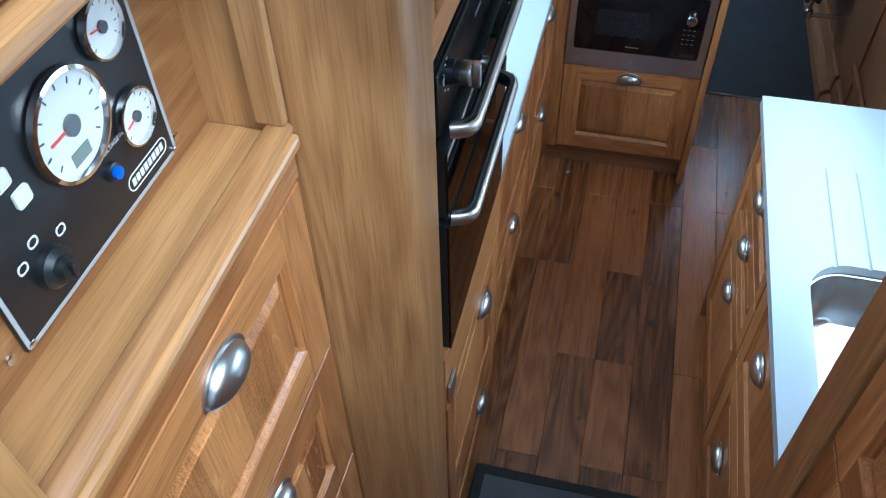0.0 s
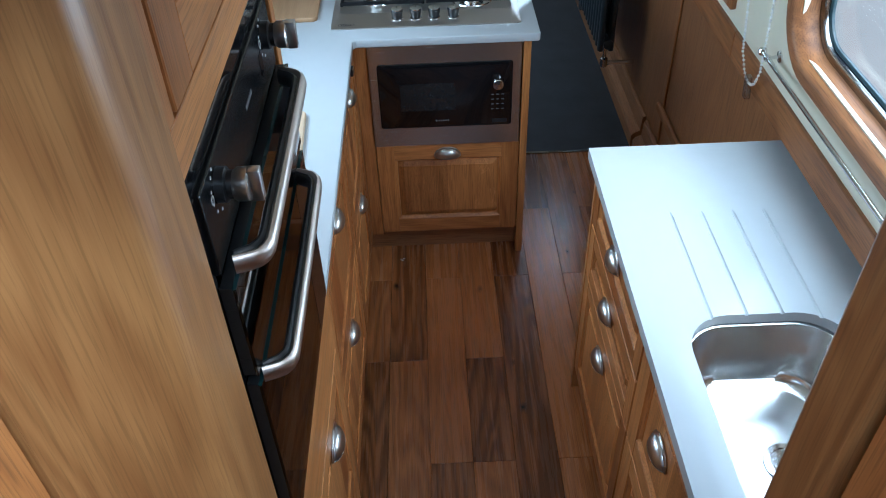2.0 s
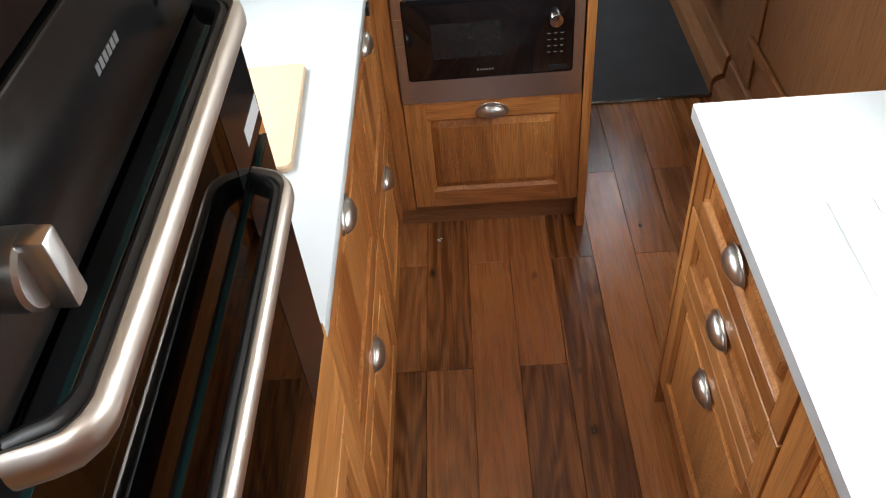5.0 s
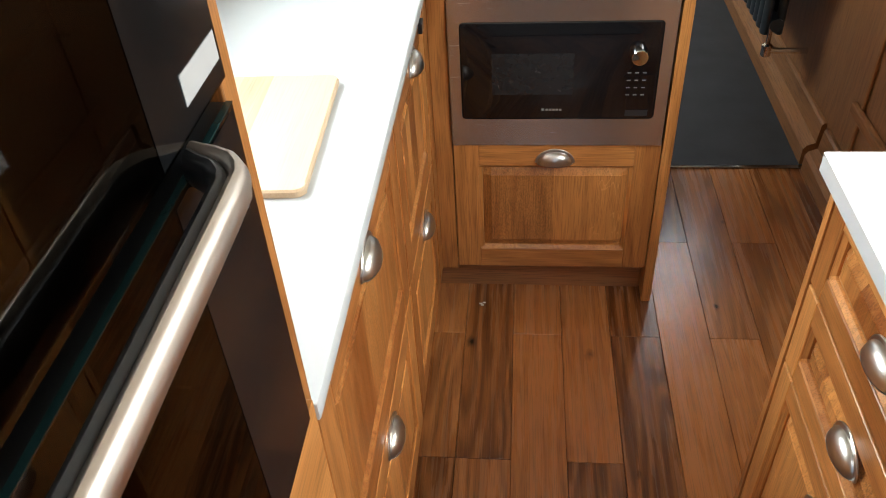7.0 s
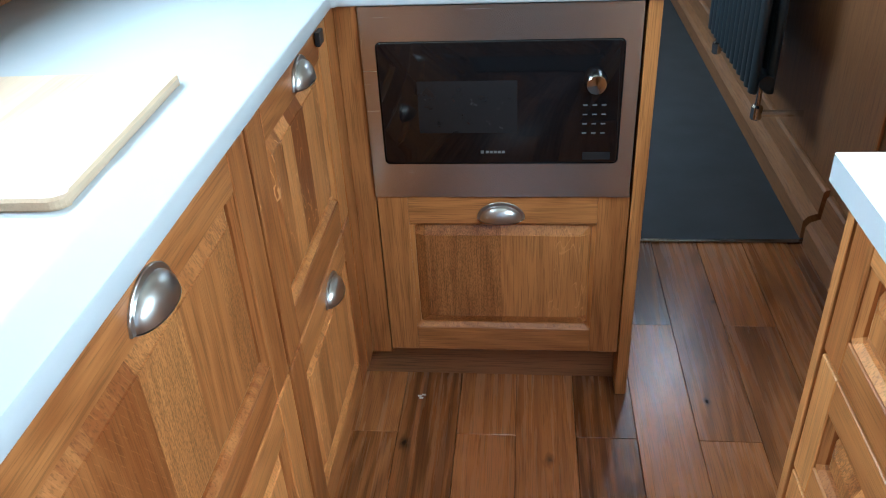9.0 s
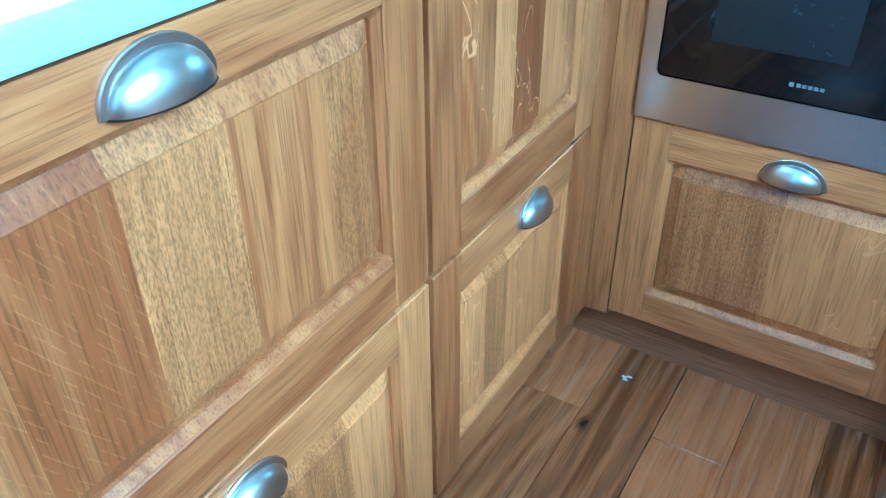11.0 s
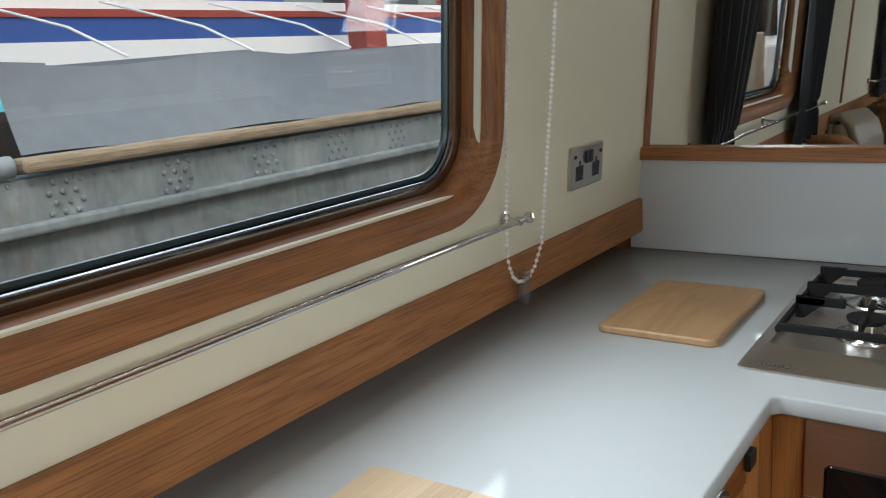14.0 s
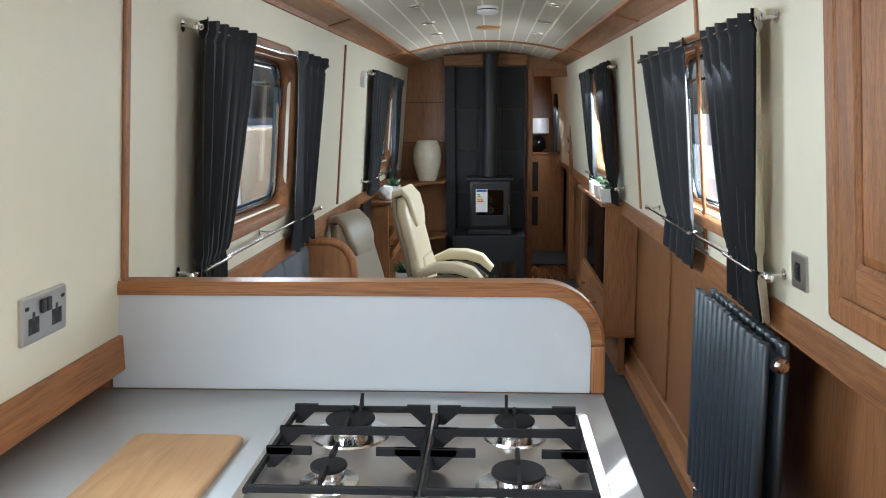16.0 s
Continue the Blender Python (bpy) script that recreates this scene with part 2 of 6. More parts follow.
CHROME = material("chrome", (0.75, 0.75, 0.75), 0.08, 1.0)
ALUMINIUM = brushed("window_aluminium", (0.30, 0.29, 0.28), "y", 0.14)
IRON = plain("cast_iron", (0.011, 0.011, 0.012), 0.62, spots=0.3, scale=500, bump=0.2)
IRON.node_tree.nodes["Principled BSDF"].inputs["Specular IOR Level"].default_value = 0.2
GLOSS_BLACK = plain("black_glass", (0.006, 0.006, 0.007), 0.05, spots=0.1)
SATIN_BLACK = plain("satin_black_enamel", (0.014, 0.0145, 0.016), 0.34, spots=0.1)
RUBBER = plain("black_rubber", (0.012, 0.012, 0.012), 0.6)
DARKGREY = plain("dark_grey_plastic", (0.05, 0.05, 0.055), 0.4)
WHITE = plain("white_plastic", (0.78, 0.78, 0.76), 0.35, spots=0.02)
KEYPAD = plain("dim_keypad_print", (0.13, 0.13, 0.13), 0.5, spots=0.02)
GREYWHITE = plain("grey_legend", (0.42, 0.42, 0.42), 0.5, spots=0.02)
BLUE = plain("blue_button", (0.03, 0.12, 0.75), 0.3)
RED = plain("red_needle", (0.7, 0.04, 0.03), 0.4)
CURTAIN = cloth("charcoal_curtain", (0.0085, 0.010, 0.0125))
LINER = cloth("pale_curtain_lining", (0.62, 0.58, 0.47))
BENCH = cloth("slate_upholstery", (0.11, 0.125, 0.145))
CARPET = cloth("charcoal_carpet", (0.036, 0.039, 0.045))
DOORMAT = cloth("grey_doormat", (0.10, 0.10, 0.105))
LEATHER = plain("cream_leather", (0.66, 0.58, 0.40), 0.42, spots=0.06, scale=40, bump=0.15)
TAUPE = plain("taupe_leather", (0.25, 0.205, 0.14), 0.45, spots=0.08, scale=40, bump=0.15)
TILE = plain("black_slate_tile", (0.010, 0.011, 0.013), 0.6, spots=0.25, scale=15, bump=0.1)
STOVE = plain("black_stove_iron", (0.012, 0.012, 0.013), 0.5, spots=0.2, scale=200, bump=0.1)
ANTHRACITE = plain("anthracite_radiator", (0.030, 0.043, 0.055), 0.38, spots=0.08, scale=200)
SEALANT = plain("window_seal", (0.015, 0.03, 0.035), 0.35)
GREEN = plain("succulent_leaf", (0.05, 0.12, 0.045), 0.45, spots=0.3, scale=80)
CERAMIC = plain("white_ceramic", (0.72, 0.72, 0.70), 0.3, spots=0.03)
SHELL = plain("mother_of_pearl", (0.62, 0.57, 0.44), 0.25, spots=0.25, scale=90, bump=0.3, coat=0.5)
PANE = clear("window_glass", 1.4)
OVEN_GLASS = clear("oven_glass", 1.6, (0.34, 0.30, 0.27))
TUMBLER = clear("tumbler_glass", 1.6, (0.78, 0.76, 0.72))
CLEAR_PLASTIC = clear("clear_plastic", 2.8, (0.7, 0.71, 0.71), 0.2)


# ---- building helpers ----
BASE = {}


def thing(name, label, category, at=(0, 0, 0), group="", kind=""):
    ob = new(name)
    ob.empty_display_size = 0.05
    ob.location = at
    BASE[ob] = Vector(at)
    return tagged(ob, label, category, group, kind)


def link_mesh(name, bm, mats, smooth):
    me = bpy.data.meshes.new(name)
    if smooth:
        bm.normal_update()
        for f in bm.faces:
            f.smooth = True
        for e in bm.edges:
            if len(e.link_faces) == 2 and e.calc_face_angle(0) > 0.7:
                e.smooth = False
    bm.to_mesh(me)
    bm.free()
    for m in mats if isinstance(mats, (list, tuple)) else [mats]:
        me.materials.append(m)
    return me


def part(name, bm, mats, parent, label="", smooth=False):
    ob = new(name, link_mesh(name, bm, mats, smooth))
    if parent is not None:
        ob.parent = parent
        if parent in BASE:
            ob.matrix_parent_inverse = Matrix.Translation(-BASE[parent])
    return tagged(ob, label)


def solo(name, bm, mats, label, category, group="", kind="", smooth=False):
    """A thing, or a piece of the setting, that is one mesh."""
    return tagged(part(name, bm, mats, None, smooth=smooth), label, category, group, kind)


def box(x0, x1, y0, y1, z0, z1, bev=0.0, bm=None, m=None, slot=0, seg=2):
    """A box with bevelled edges, added to bm, turned by m."""
    b = bmesh.new()
    bmesh.ops.create_cube(b, size=1)
    bmesh.ops.transform(b, matrix=Matrix.Translation(((x0 + x1) / 2, (y0 + y1) / 2, (z0 + z1) / 2)) @ Matrix.Diagonal((abs(x1 - x0), abs(y1 - y0), abs(z1 - z0), 1)), verts=b.verts)
    if bev:
        bmesh.ops.bevel(b, geom=b.edges[:], offset=bev, segments=seg, affect="EDGES", profile=0.5)
    return join(bm, b, m, slot)


def join(bm, b, m=None, slot=0):
    for f in b.faces:
        f.material_index = slot
    if m is not None:
        bmesh.ops.transform(b, matrix=m, verts=b.verts)
    if bm is None:
        return b
    me = bpy.data.meshes.new("join")
    b.to_mesh(me)
    b.free()
    bm.from_mesh(me)
    bpy.data.meshes.remove(me)
    return bm


def loft(loops, bm=None, m=None, slot=0, closed=True, caps=(False, False), cyclic=False):
    """Bridges loops of equally many points; closed: each loop is a ring; cyclic: the last loop joins the first."""
    b = bmesh.new()
    rows = [[b.verts.new(p) for p in lp] for lp in loops]
    n = len(rows[0])
    pairs = list(zip(rows, rows[1:])) + ([(rows[-1], rows[0])] if cyclic else [])
    for r, s in pairs:
        for i in range(n if closed else n - 1):
            j = (i + 1) % n
            b.faces.new((r[i], r[j], s[j], s[i]))
    if caps[0]:
        b.faces.new(rows[0][::-1])
    if caps[1]:
        b.faces.new(rows[-1])
    bmesh.ops.recalc_face_normals(b, faces=b.faces)
    return join(bm, b, m, slot)


def rr(u0, u1, v0, v1, r, w, n=8):
    """A rounded rectangle at depth w."""
    pts = []
    for cu, cv, a0 in ((u1 - r, v1 - r, 0), (u0 + r, v1 - r, 90), (u0 + r, v0 + r, 180), (u1 - r, v0 + r, 270)):
        for i in range(n + 1):
            a = radians(a0 + 90 * i / n)
            pts.append((cu + r * math.cos(a), cv + r * math.sin(a), w))
    return pts


def ring(u0, u1, v0, v1, r, profile, bm=None, m=None, slot=0, n=8, cyclic=True):
    """A moulding run round a rounded rectangle: profile is (inset, depth) rows."""
    loops = [rr(u0 + i, u1 - i, v0 + i, v1 - i, max(r - i, 0.004), w, n) for i, w in profile]
    return loft(loops, bm, m, slot, cyclic=cyclic)


def lathe(profile, n=24, bm=None, m=None, slot=0, caps=(True, True)):
    """Turned about z: profile is (radius, z) rows."""
    loops = [[(r * math.cos(2 * math.pi * i / n), r * math.sin(2 * math.pi * i / n), z) for i in range(n)] for r, z in profile]
    return loft(loops, bm, m, slot, caps=caps)


def rod(a, b, r, n=10, bm=None, slot=0):
    a, b = Vector(a), Vector(b)
    m = Matrix.Translation(a) @ (b - a).to_track_quat("Z", "Y").to_matrix().to_4x4()
    return lathe([(r, 0), (r, (b - a).length)], n, bm, m, slot)


def tube(points, r, n=8, bm=None, slot=0):
    """A bent round bar through points."""
    pts = [Vector(p) for p in points]
    loops = []
    for i, p in enumerate(pts):
        d = (pts[min(i + 1, len(pts) - 1)] - pts[max(i - 1, 0)]).normalized()
        q = d.to_track_quat("Z", "Y")
        loops.append([p + q @ Vector((r * math.cos(2 * math.pi * k / n), r * math.sin(2 * math.pi * k / n), 0)) for k in range(n)])
    return loft(loops, bm, None, slot, caps=(True, True))


def axes(origin, u, v):
    """The pose whose x is u, whose y is v and whose z is their normal."""
    u, v = Vector(u).normalized(), Vector(v).normalized()
    w = u.cross(v)
    m = Matrix((u, v, w)).transposed().to_4x4()
    return Matrix.Translation(origin) @ m


def facing_in(x, y, z):
    """On the port side, facing starboard: u runs forward, v up."""
    return axes((x, y, z), (0, 1, 0), (0, 0, 1))


def facing_out(x, y, z):
    """On the starboard side, facing port: u runs aft, v up."""
    return axes((x, y, z), (0, -1, 0), (0, 0, 1))


def facing_aft(x, y, z):
    return axes((x, y, z), (1, 0, 0), (0, 0, 1))


def cup_handle(m, parent, w=0.084, h=0.031, d=0.020):
    """A half-dome cup pull with a back flange, open below."""
    def shell(k, off):
        return [[(k * w / 2 * math.cos(math.pi * i / 16), k * h * math.sin(math.pi * i / 16) * math.cos(math.pi / 2 * j / 7) + off,
                  k * d * math.sin(math.pi * i / 16) * math.sin(math.pi / 2 * j / 7) + 0.002) for j in range(8)] for i in range(17)]
    bm = loft(shell(1.0, 0), None, m, closed=False)
    loft(shell(0.93, 0.0), bm, m, closed=False)
    rim = [[(k * w / 2 * math.cos(math.pi * i / 16), k2 * h * math.sin(math.pi * i / 16), z) for i in range(17)] for k, k2, z in ((1.13, 1.22, 0.0), (1.13, 1.22, 0.002), (1.11, 1.19, 0.003), (0.97, 0.97, 0.0035))]
    loft(rim, bm, m, closed=False)
    lip = [[(w / 2 * math.cos(math.pi * i / 16) * k, -0.001, d * math.sin(math.pi * i / 16) * k + 0.002) for i in range(17)] for k in (1.03, 0.92)]
    loft(lip, bm, m, closed=False)
    return part("handle", bm, NICKEL, parent, "brushed nickel cup handle", smooth=True)


def panel_front(name, parent, m, w, h, along, handle=None, stile=0.062, staves=5, mats=CAB, label="", top=0.0):
    """A framed front with a raised panel of glued staves: stiles and rails as one frame, the panel and the handle under it."""
    t, top = 0.02, top or stile
    ob = part(name, box(stile * 0.5, w - stile * 0.5, stile * 0.5, h - stile * 0.5, 0.0005, 0.0035, 0, None, m), mats["z"], parent, label)
    for u0 in (0.0, w - stile):
        part("stile", box(u0, u0 + stile, 0, h, 0, t, 0.0015, None, m, 0, 1), mats["z"], ob)
    for v0, v1 in ((0.0, stile), (h - top, h)):
        part("rail", box(stile, w - stile, v0, v1, 0, t - 0.0004, 0.0015, None, m, 0, 1), mats[along], ob)
    part("panel_moulding", ring(stile, w - stile, stile, h - top, 0.002, [(0, t - 0.003), (0.004, t - 0.006), (0.008, t - 0.009), (0.009, 0.004), (0, 0.004)], None, m, 0, 1), mats["z"], ob)
    u0, u1, v0, v1, e = stile + 0.002, w - stile - 0.002, stile + 0.002, h - top - 0.002, 0.028
    cuts = [u0 + (u1 - u0) * (i + random.uniform(-0.18, 0.18) * (0 < i < staves)) / staves for i in range(staves + 1)]
    for a, c in zip(cuts, cuts[1:]):
        b = bmesh.new()
        us = sorted({a, c} | {q for q in (u0 + e, u1 - e) if a < q < c})
        def height(u, v):
            return 0.004 + 0.011 * min(1, min(u - u0, u1 - u, v - v0, v1 - v) / e)
        grid = [[b.verts.new((u, v, height(u, v) + (0.002 if min(u - u0, u1 - u, v - v0, v1 - v) >= e * 0.99 else 0))) for v in (v0, v0 + e * 0.985, v0 + e, v1 - e, v1 - e * 0.985, v1)] for u in us]
        for r, s in zip(grid, grid[1:]):
            for i in range(5):
                b.faces.new((r[i], s[i], s[i + 1], r[i + 1]))
        part("stave", join(None, b, m), STAVE if mats is CAB else mats["z"], ob)
    if handle:
        cup_handle(m @ Matrix.Translation((handle[0], handle[1], t)), ob)
    return ob


# ---- the cabin: sizes ----
CX = 0.285                    # centre line
GUN = 1.04                    # top of the gunwale trim
LEAN_IN = 0.085               # the cabin sides lean in as they rise
AFT, END = -3.1, 6.4
WALL_TOP = 1.87


def side_x(z, left=True):
    x = -0.497 + LEAN_IN * (z - GUN)
    return x if left else 2 * CX - x


def side_pose(left, y, z):
    """On a cabin side: v runs up the lean, w into the cabin."""
    return axes((side_x(z, left), y, z), (0, 1 if left else -1, 0), (LEAN_IN if left else -LEAN_IN, 0, 1))


def ceiling_z(x, y=0.0):
    return 1.988 + 0.0115 * max(y, 0) - 0.235 * (x - CX) ** 2


WINDOWS = [(True, -0.935, 0.062), (True, 1.215, 2.215), (True, 4.45, 5.45), (False, -1.63, -0.61), (False, 1.215, 2.215), (False, 3.66, 4.66)]
SILL, HEAD = 1.118, 1.76

# ---- setting: floor, walls, ceiling ----
floor = solo("floor", box(-0.6, 1.17, AFT, 8.4, -0.06, -0.014), FLOOR, "oak plank floor of the galley with dark knots", "floor", kind="structure")
ROWS_X = [0.052 + 0.1262 * i for i in range(-1, 9)]
PLANK_ENDS = [[-2.5, -1.72, -0.533, -0.138], [-2.11, -1.33, -0.533, 0.252], [-1.72, -0.935, -0.138], [-2.11, -1.33, -0.935, -0.533, 0.252], [-2.5, -1.72, -1.33, -0.138],
              [-2.11, -0.935, 0.252], [-1.72, -1.33, -0.138], [-2.11, -0.533, 0.252], [-1.72, -0.138], [-2.11, -0.935, 0.252]]
plank_rng = random.Random(5)
for i, x0 in enumerate(ROWS_X):
    x1 = min(x0 + 0.1262, 1.135)
    cuts = [AFT] + PLANK_ENDS[i] + [0.64]
    for y0, y1 in zip(cuts, cuts[1:]):
        part("plank", box(x0 + 0.0005, x1 - 0.0005, y0 + 0.0005, y1 - 0.0005, -0.014, plank_rng.uniform(-0.0003, 0.0003), 0.0008, seg=1), FLOOR, floor)
solo("saloon_carpet", box(-0.6, 1.135, 0.645, END - 0.02, -0.012, 0.004, 0.002), CARPET, "charcoal fitted carpet in the saloon", "carpet", kind="structure")
solo("carpet_trim", box(-0.57, 1.12, 0.636, 0.652, 0.0, 0.007, 0.003), ALUMINIUM, "aluminium threshold strip at the carpet edge", "threshold strip", kind="structure")


def side_wall(left):
    """The painted side above the gunwale with its window openings, seen from inside; 5 cm thick."""
    bm = bmesh.new()
    holes = sorted((y0 + 0.05, y1 - 0.05) for s, y0, y1 in WINDOWS if s == left)
    def slab(y0, y1, z0, z1):
        if y1 - y0 < 1e-4:
            return
        lo, hi = side_x(z0, left), side_x(z1, left)
        d = -0.05 if left else 0.05
        loops = [[(lo, y, z0), (hi, y, z1), (hi + d, y, z1), (lo + d, y, z0)] for y in (y0, y1)]
        loft(loops, bm, caps=(True, True))
    y = AFT
    for a, b in holes:
        slab(y, a, GUN - 0.02, 2.0)
        slab(a, b, GUN - 0.02, SILL + 0.05)
        slab(a, b, HEAD - 0.05, 2.0)
        y = b
    slab(y, END + 2.0, GUN - 0.02, 2.0)
    return bm


solo("wall_port", side_wall(True), PAINT, "cream painted cabin side with round-cornered windows", "wall", kind="structure")
solo("wall_starboard", side_wall(False), PAINT, "cream painted cabin side with round-cornered windows", "wall", kind="structure")
for left in (True, False):
    s = 1 if left else -1
    e = -0.585 if left else 2 * CX + 0.585
    side = "port" if left else "starboard"
    solo("wall_lower_" + side, box(e - 0.05 * s, e, AFT, END + 2.0, -0.06, 0.965), LINING["z"], "oak-lined lower cabin side", "wall", kind="structure")
    solo("gunwale_shelf_" + side, box(e - 0.02 * s, side_x(GUN, left) + 0.004 * s, AFT, END + 2.0, 0.966, 1.018), LINING["y"], "oak ledge under the gunwale", "ledge", kind="structure")
    trim_thing = thing("gunwale_trim_" + side, "oak trim board running along the gunwale", "trim", (side_x(1.0, left), 0, 0.95), kind="structure")
    edges = [AFT, -1.95, 0.722, 3.6, END] if left else [AFT, -1.95, -0.3, 2.4, END]
    for y0, y1 in zip(edges, edges[1:]):
        x = side_x(GUN, left)
        part("trim_board", box(x - 0.004 * s, x + 0.009 * s, y0 + 0.0005, y1 - 0.0005, 0.943, 1.023, 0.003), TRIM["y"], trim_thing)

# battens over the joints of the wall lining
for left, ys in ((True, (0.74, 3.27)), (False, (0.2, 1.80, 3.02))):
    for y in ys:
        m = side_pose(left, y, GUN)
        solo("wall_batten", box(-0.013, 0.013, 0.0, WALL_TOP - GUN, 0.0005, 0.009, 0.003, None, m), TRIM["z"], "slim oak batten over a wall joint", "trim", "wall battens", "structure")

# ceiling boards, arched across, in one mesh
def ceiling():
    bm = bmesh.new()
    edge = 0.58
    n = 12
    w = 2 * edge / n
    for y0, y1 in ((-1.99, 5.1), (5.16, END + 2.0)):
        for i in range(n):
            a = CX - edge + w * i
            # each groove is a strip in the paler tone that paints its caught light
            for x0, x1, dz in ((a + 0.005, a + w - 0.005, 0.0), (a + w - 0.005, a + w + 0.005, 0.0015)):
                sec = lambda y: [(x0, y, ceiling_z(x0, y) + dz), (x1, y, ceiling_z(x1, y) + dz), (x1, y, ceiling_z(x1, y) + 0.02), (x0, y, ceiling_z(x0, y) + 0.02)]
                loft([sec(y0), sec(0.0), sec(y1)] if y0 < 0 else [sec(y0), sec(y1)], bm, slot=0 if dz == 0.0 else 1, caps=(True, True))
    return bm


solo("ceiling", ceiling(), [BOARDING, GROOVE], "cream tongue-and-groove boarded arched ceiling", "ceiling", kind="structure")
solo("roof", box(-0.6, 1.17, -1.99, END + 2.2, 2.12, 2.16), SATIN_BLACK, "steel cabin roof above the ceiling", "roof", kind="structure")
arch = [[(CX - 0.6 + 0.1 * i, y, ceiling_z(CX - 0.6 + 0.1 * i, 5.1) + dz) for i in range(13)] for y, dz in ((5.1, 0.02), (5.1, -0.004), (5.108, -0.010), (5.152, -0.010), (5.16, -0.004), (5.16, 0.02))]
solo("ceiling_arch_trim", loft(arch, closed=False), TRIM["x"], "slim arched oak trim across the ceiling", "trim", kind="structure")


def cornice(left):
    """The sloping oak panel between a cabin side and the ceiling boards, with its two mouldings."""
    s = 1 if left else -1
    x_in = CX - 0.575 * s
    t = thing("cornice_" + ("port" if left else "starboard"), "sloping oak cornice panel with moulded edges", "cornice", (side_x(WALL_TOP, left), 0, WALL_TOP), kind="structure")
    def run(y0, y1, sec):
        return loft([[(x, y, z + 0.0115 * max(y, 0)) for x, z in sec] for y in (y0, 0.0, y1)], caps=(True, True))
    xa = side_x(WALL_TOP, left)
    zi = ceiling_z(x_in)
    for y0, y1 in ((-1.99, END),):
        part("cornice_panel", run(y0, y1, [(xa, WALL_TOP), (x_in, zi), (x_in, zi + 0.02), (xa - 0.02 * s, WALL_TOP + 0.02)]), LINING["y"], t)
        part("lower_moulding", run(y0, y1, [(xa - 0.005 * s, WALL_TOP - 0.012), (xa + 0.012 * s, WALL_TOP - 0.012), (xa + 0.02 * s, WALL_TOP + 0.006), (xa + 0.004 * s, WALL_TOP + 0.02)]), TRIM["y"], t)
        part("upper_moulding", run(y0, y1, [(x_in - 0.014 * s, zi + 0.004), (x_in - 0.006 * s, zi - 0.016), (x_in + 0.012 * s, zi - 0.012), (x_in + 0.016 * s, zi + 0.006)]), TRIM["y"], t)
    for y in (0.4, 2.75, 4.9):
        za, zb = WALL_TOP + 0.0115 * y, zi + 0.0115 * y
        part("joint_strip", loft([[(xa + 0.01 * s, yy, za + 0.006), (x_in, yy, zb + 0.001), (x_in, yy, zb - 0.006), (xa + 0.012 * s, yy, za - 0.002)] for yy in (y, y + 0.03)], caps=(True, True)), TRIM["x"], t)


cornice(True)
cornice(False)


def downlight(y, x, group="ceiling downlights"):
    t = thing("downlight", "bronze recessed ceiling downlight, switched off", "ceiling light", (x, y, ceiling_z(x, y)), group)
    tilt = Matrix.Translation((x, y, ceiling_z(x, y))) @ Matrix.Rotation(math.atan(0.38 * (x - CX)), 4, "Y")
    part("bezel", lathe([(0.028, -0.002), (0.030, -0.007), (0.038, -0.006), (0.041, 0.001)], 24, None, tilt, caps=(False, False)), BRONZE, t, smooth=True)
    part("lens", lathe([(0.029, -0.003), (0.001, -0.003)], 20, None, tilt), DARKGREY, t)


for y in (1.9, 2.84, 3.60, 4.28, 5.5):
    downlight(y, -0.02)
    downlight(y, 0.62)


# ---- windows ----
def window(index, left, y0, y1):
    m = side_pose(left, (y0 + y1) / 2, SILL)
    w, h = y1 - y0, HEAD - SILL
    t = thing("window_%d" % index, "round-cornered window in an oak frame with an aluminium surround", "window", m.translation, kind="structure")
    a, b = -w / 2, w / 2
    bm = ring(a, b, 0, h, 0.15, [(0.0, 0.0), (0.0, 0.014), (0.006, 0.020), (0.032, 0.020), (0.041, 0.014), (0.050, -0.012), (0.055, -0.050), (0.053, -0.054), (0.0, -0.03)], m=m)
    frame_ob = part("window_frame", bm, [TRIM["y"], TRIM["z"]], t, "varnished oak frame with deep reveal", smooth=True)
    for p in frame_ob.data.polygons:
        c = m.inverted() @ p.center
        if abs(c.x) > w / 2 - 0.08 and 0.13 < c.y < h - 0.13:
            p.material_index = 1
    part("metal_surround", ring(a, b, 0, h, 0.15, [(0.050, -0.036), (0.053, -0.034), (0.069, -0.035), (0.071, -0.038), (0.0715, -0.056), (0.05, -0.056)], m=m), ALUMINIUM, t, smooth=True)
    part("rubber_seal", ring(a, b, 0, h, 0.15, [(0.0718, -0.048), (0.075, -0.046), (0.079, -0.050), (0.079, -0.056), (0.0718, -0.056)], m=m), SEALANT, t, smooth=True)
    pane = part("pane", loft([rr(a + 0.074, b - 0.074, 0.074, h - 0.074, 0.076, z) for z in (-0.055, -0.051)], None, m, caps=(True, True)), PANE, t)
    pane.visible_shadow = False
    # top hopper bar and the two latches
    part("hopper_bar", box(a + 0.080, b - 0.080, h - 0.15, h - 0.138, -0.0505, -0.040, 0.002, None, m), ALUMINIUM, t)
    for u in (a + 0.07, b - 0.07):
        lb = box(u - 0.010, u + 0.010, h - 0.21, h - 0.135, -0.05, -0.036, 0.002, None, m)
        box(u - 0.006, u + 0.006, h - 0.225, h - 0.15, -0.036, -0.026, 0.002, lb, m)
        lathe([(0.005, 0), (0.005, 0.004)], 10, lb, m @ Matrix.Translation((u, h - 0.222, -0.03)))
        part("latch", lb, SATIN_BLACK, t, "black folding window latch")


for i, (left, y0, y1) in enumerate(WINDOWS):
    window(i + 1, left, y0, y1)


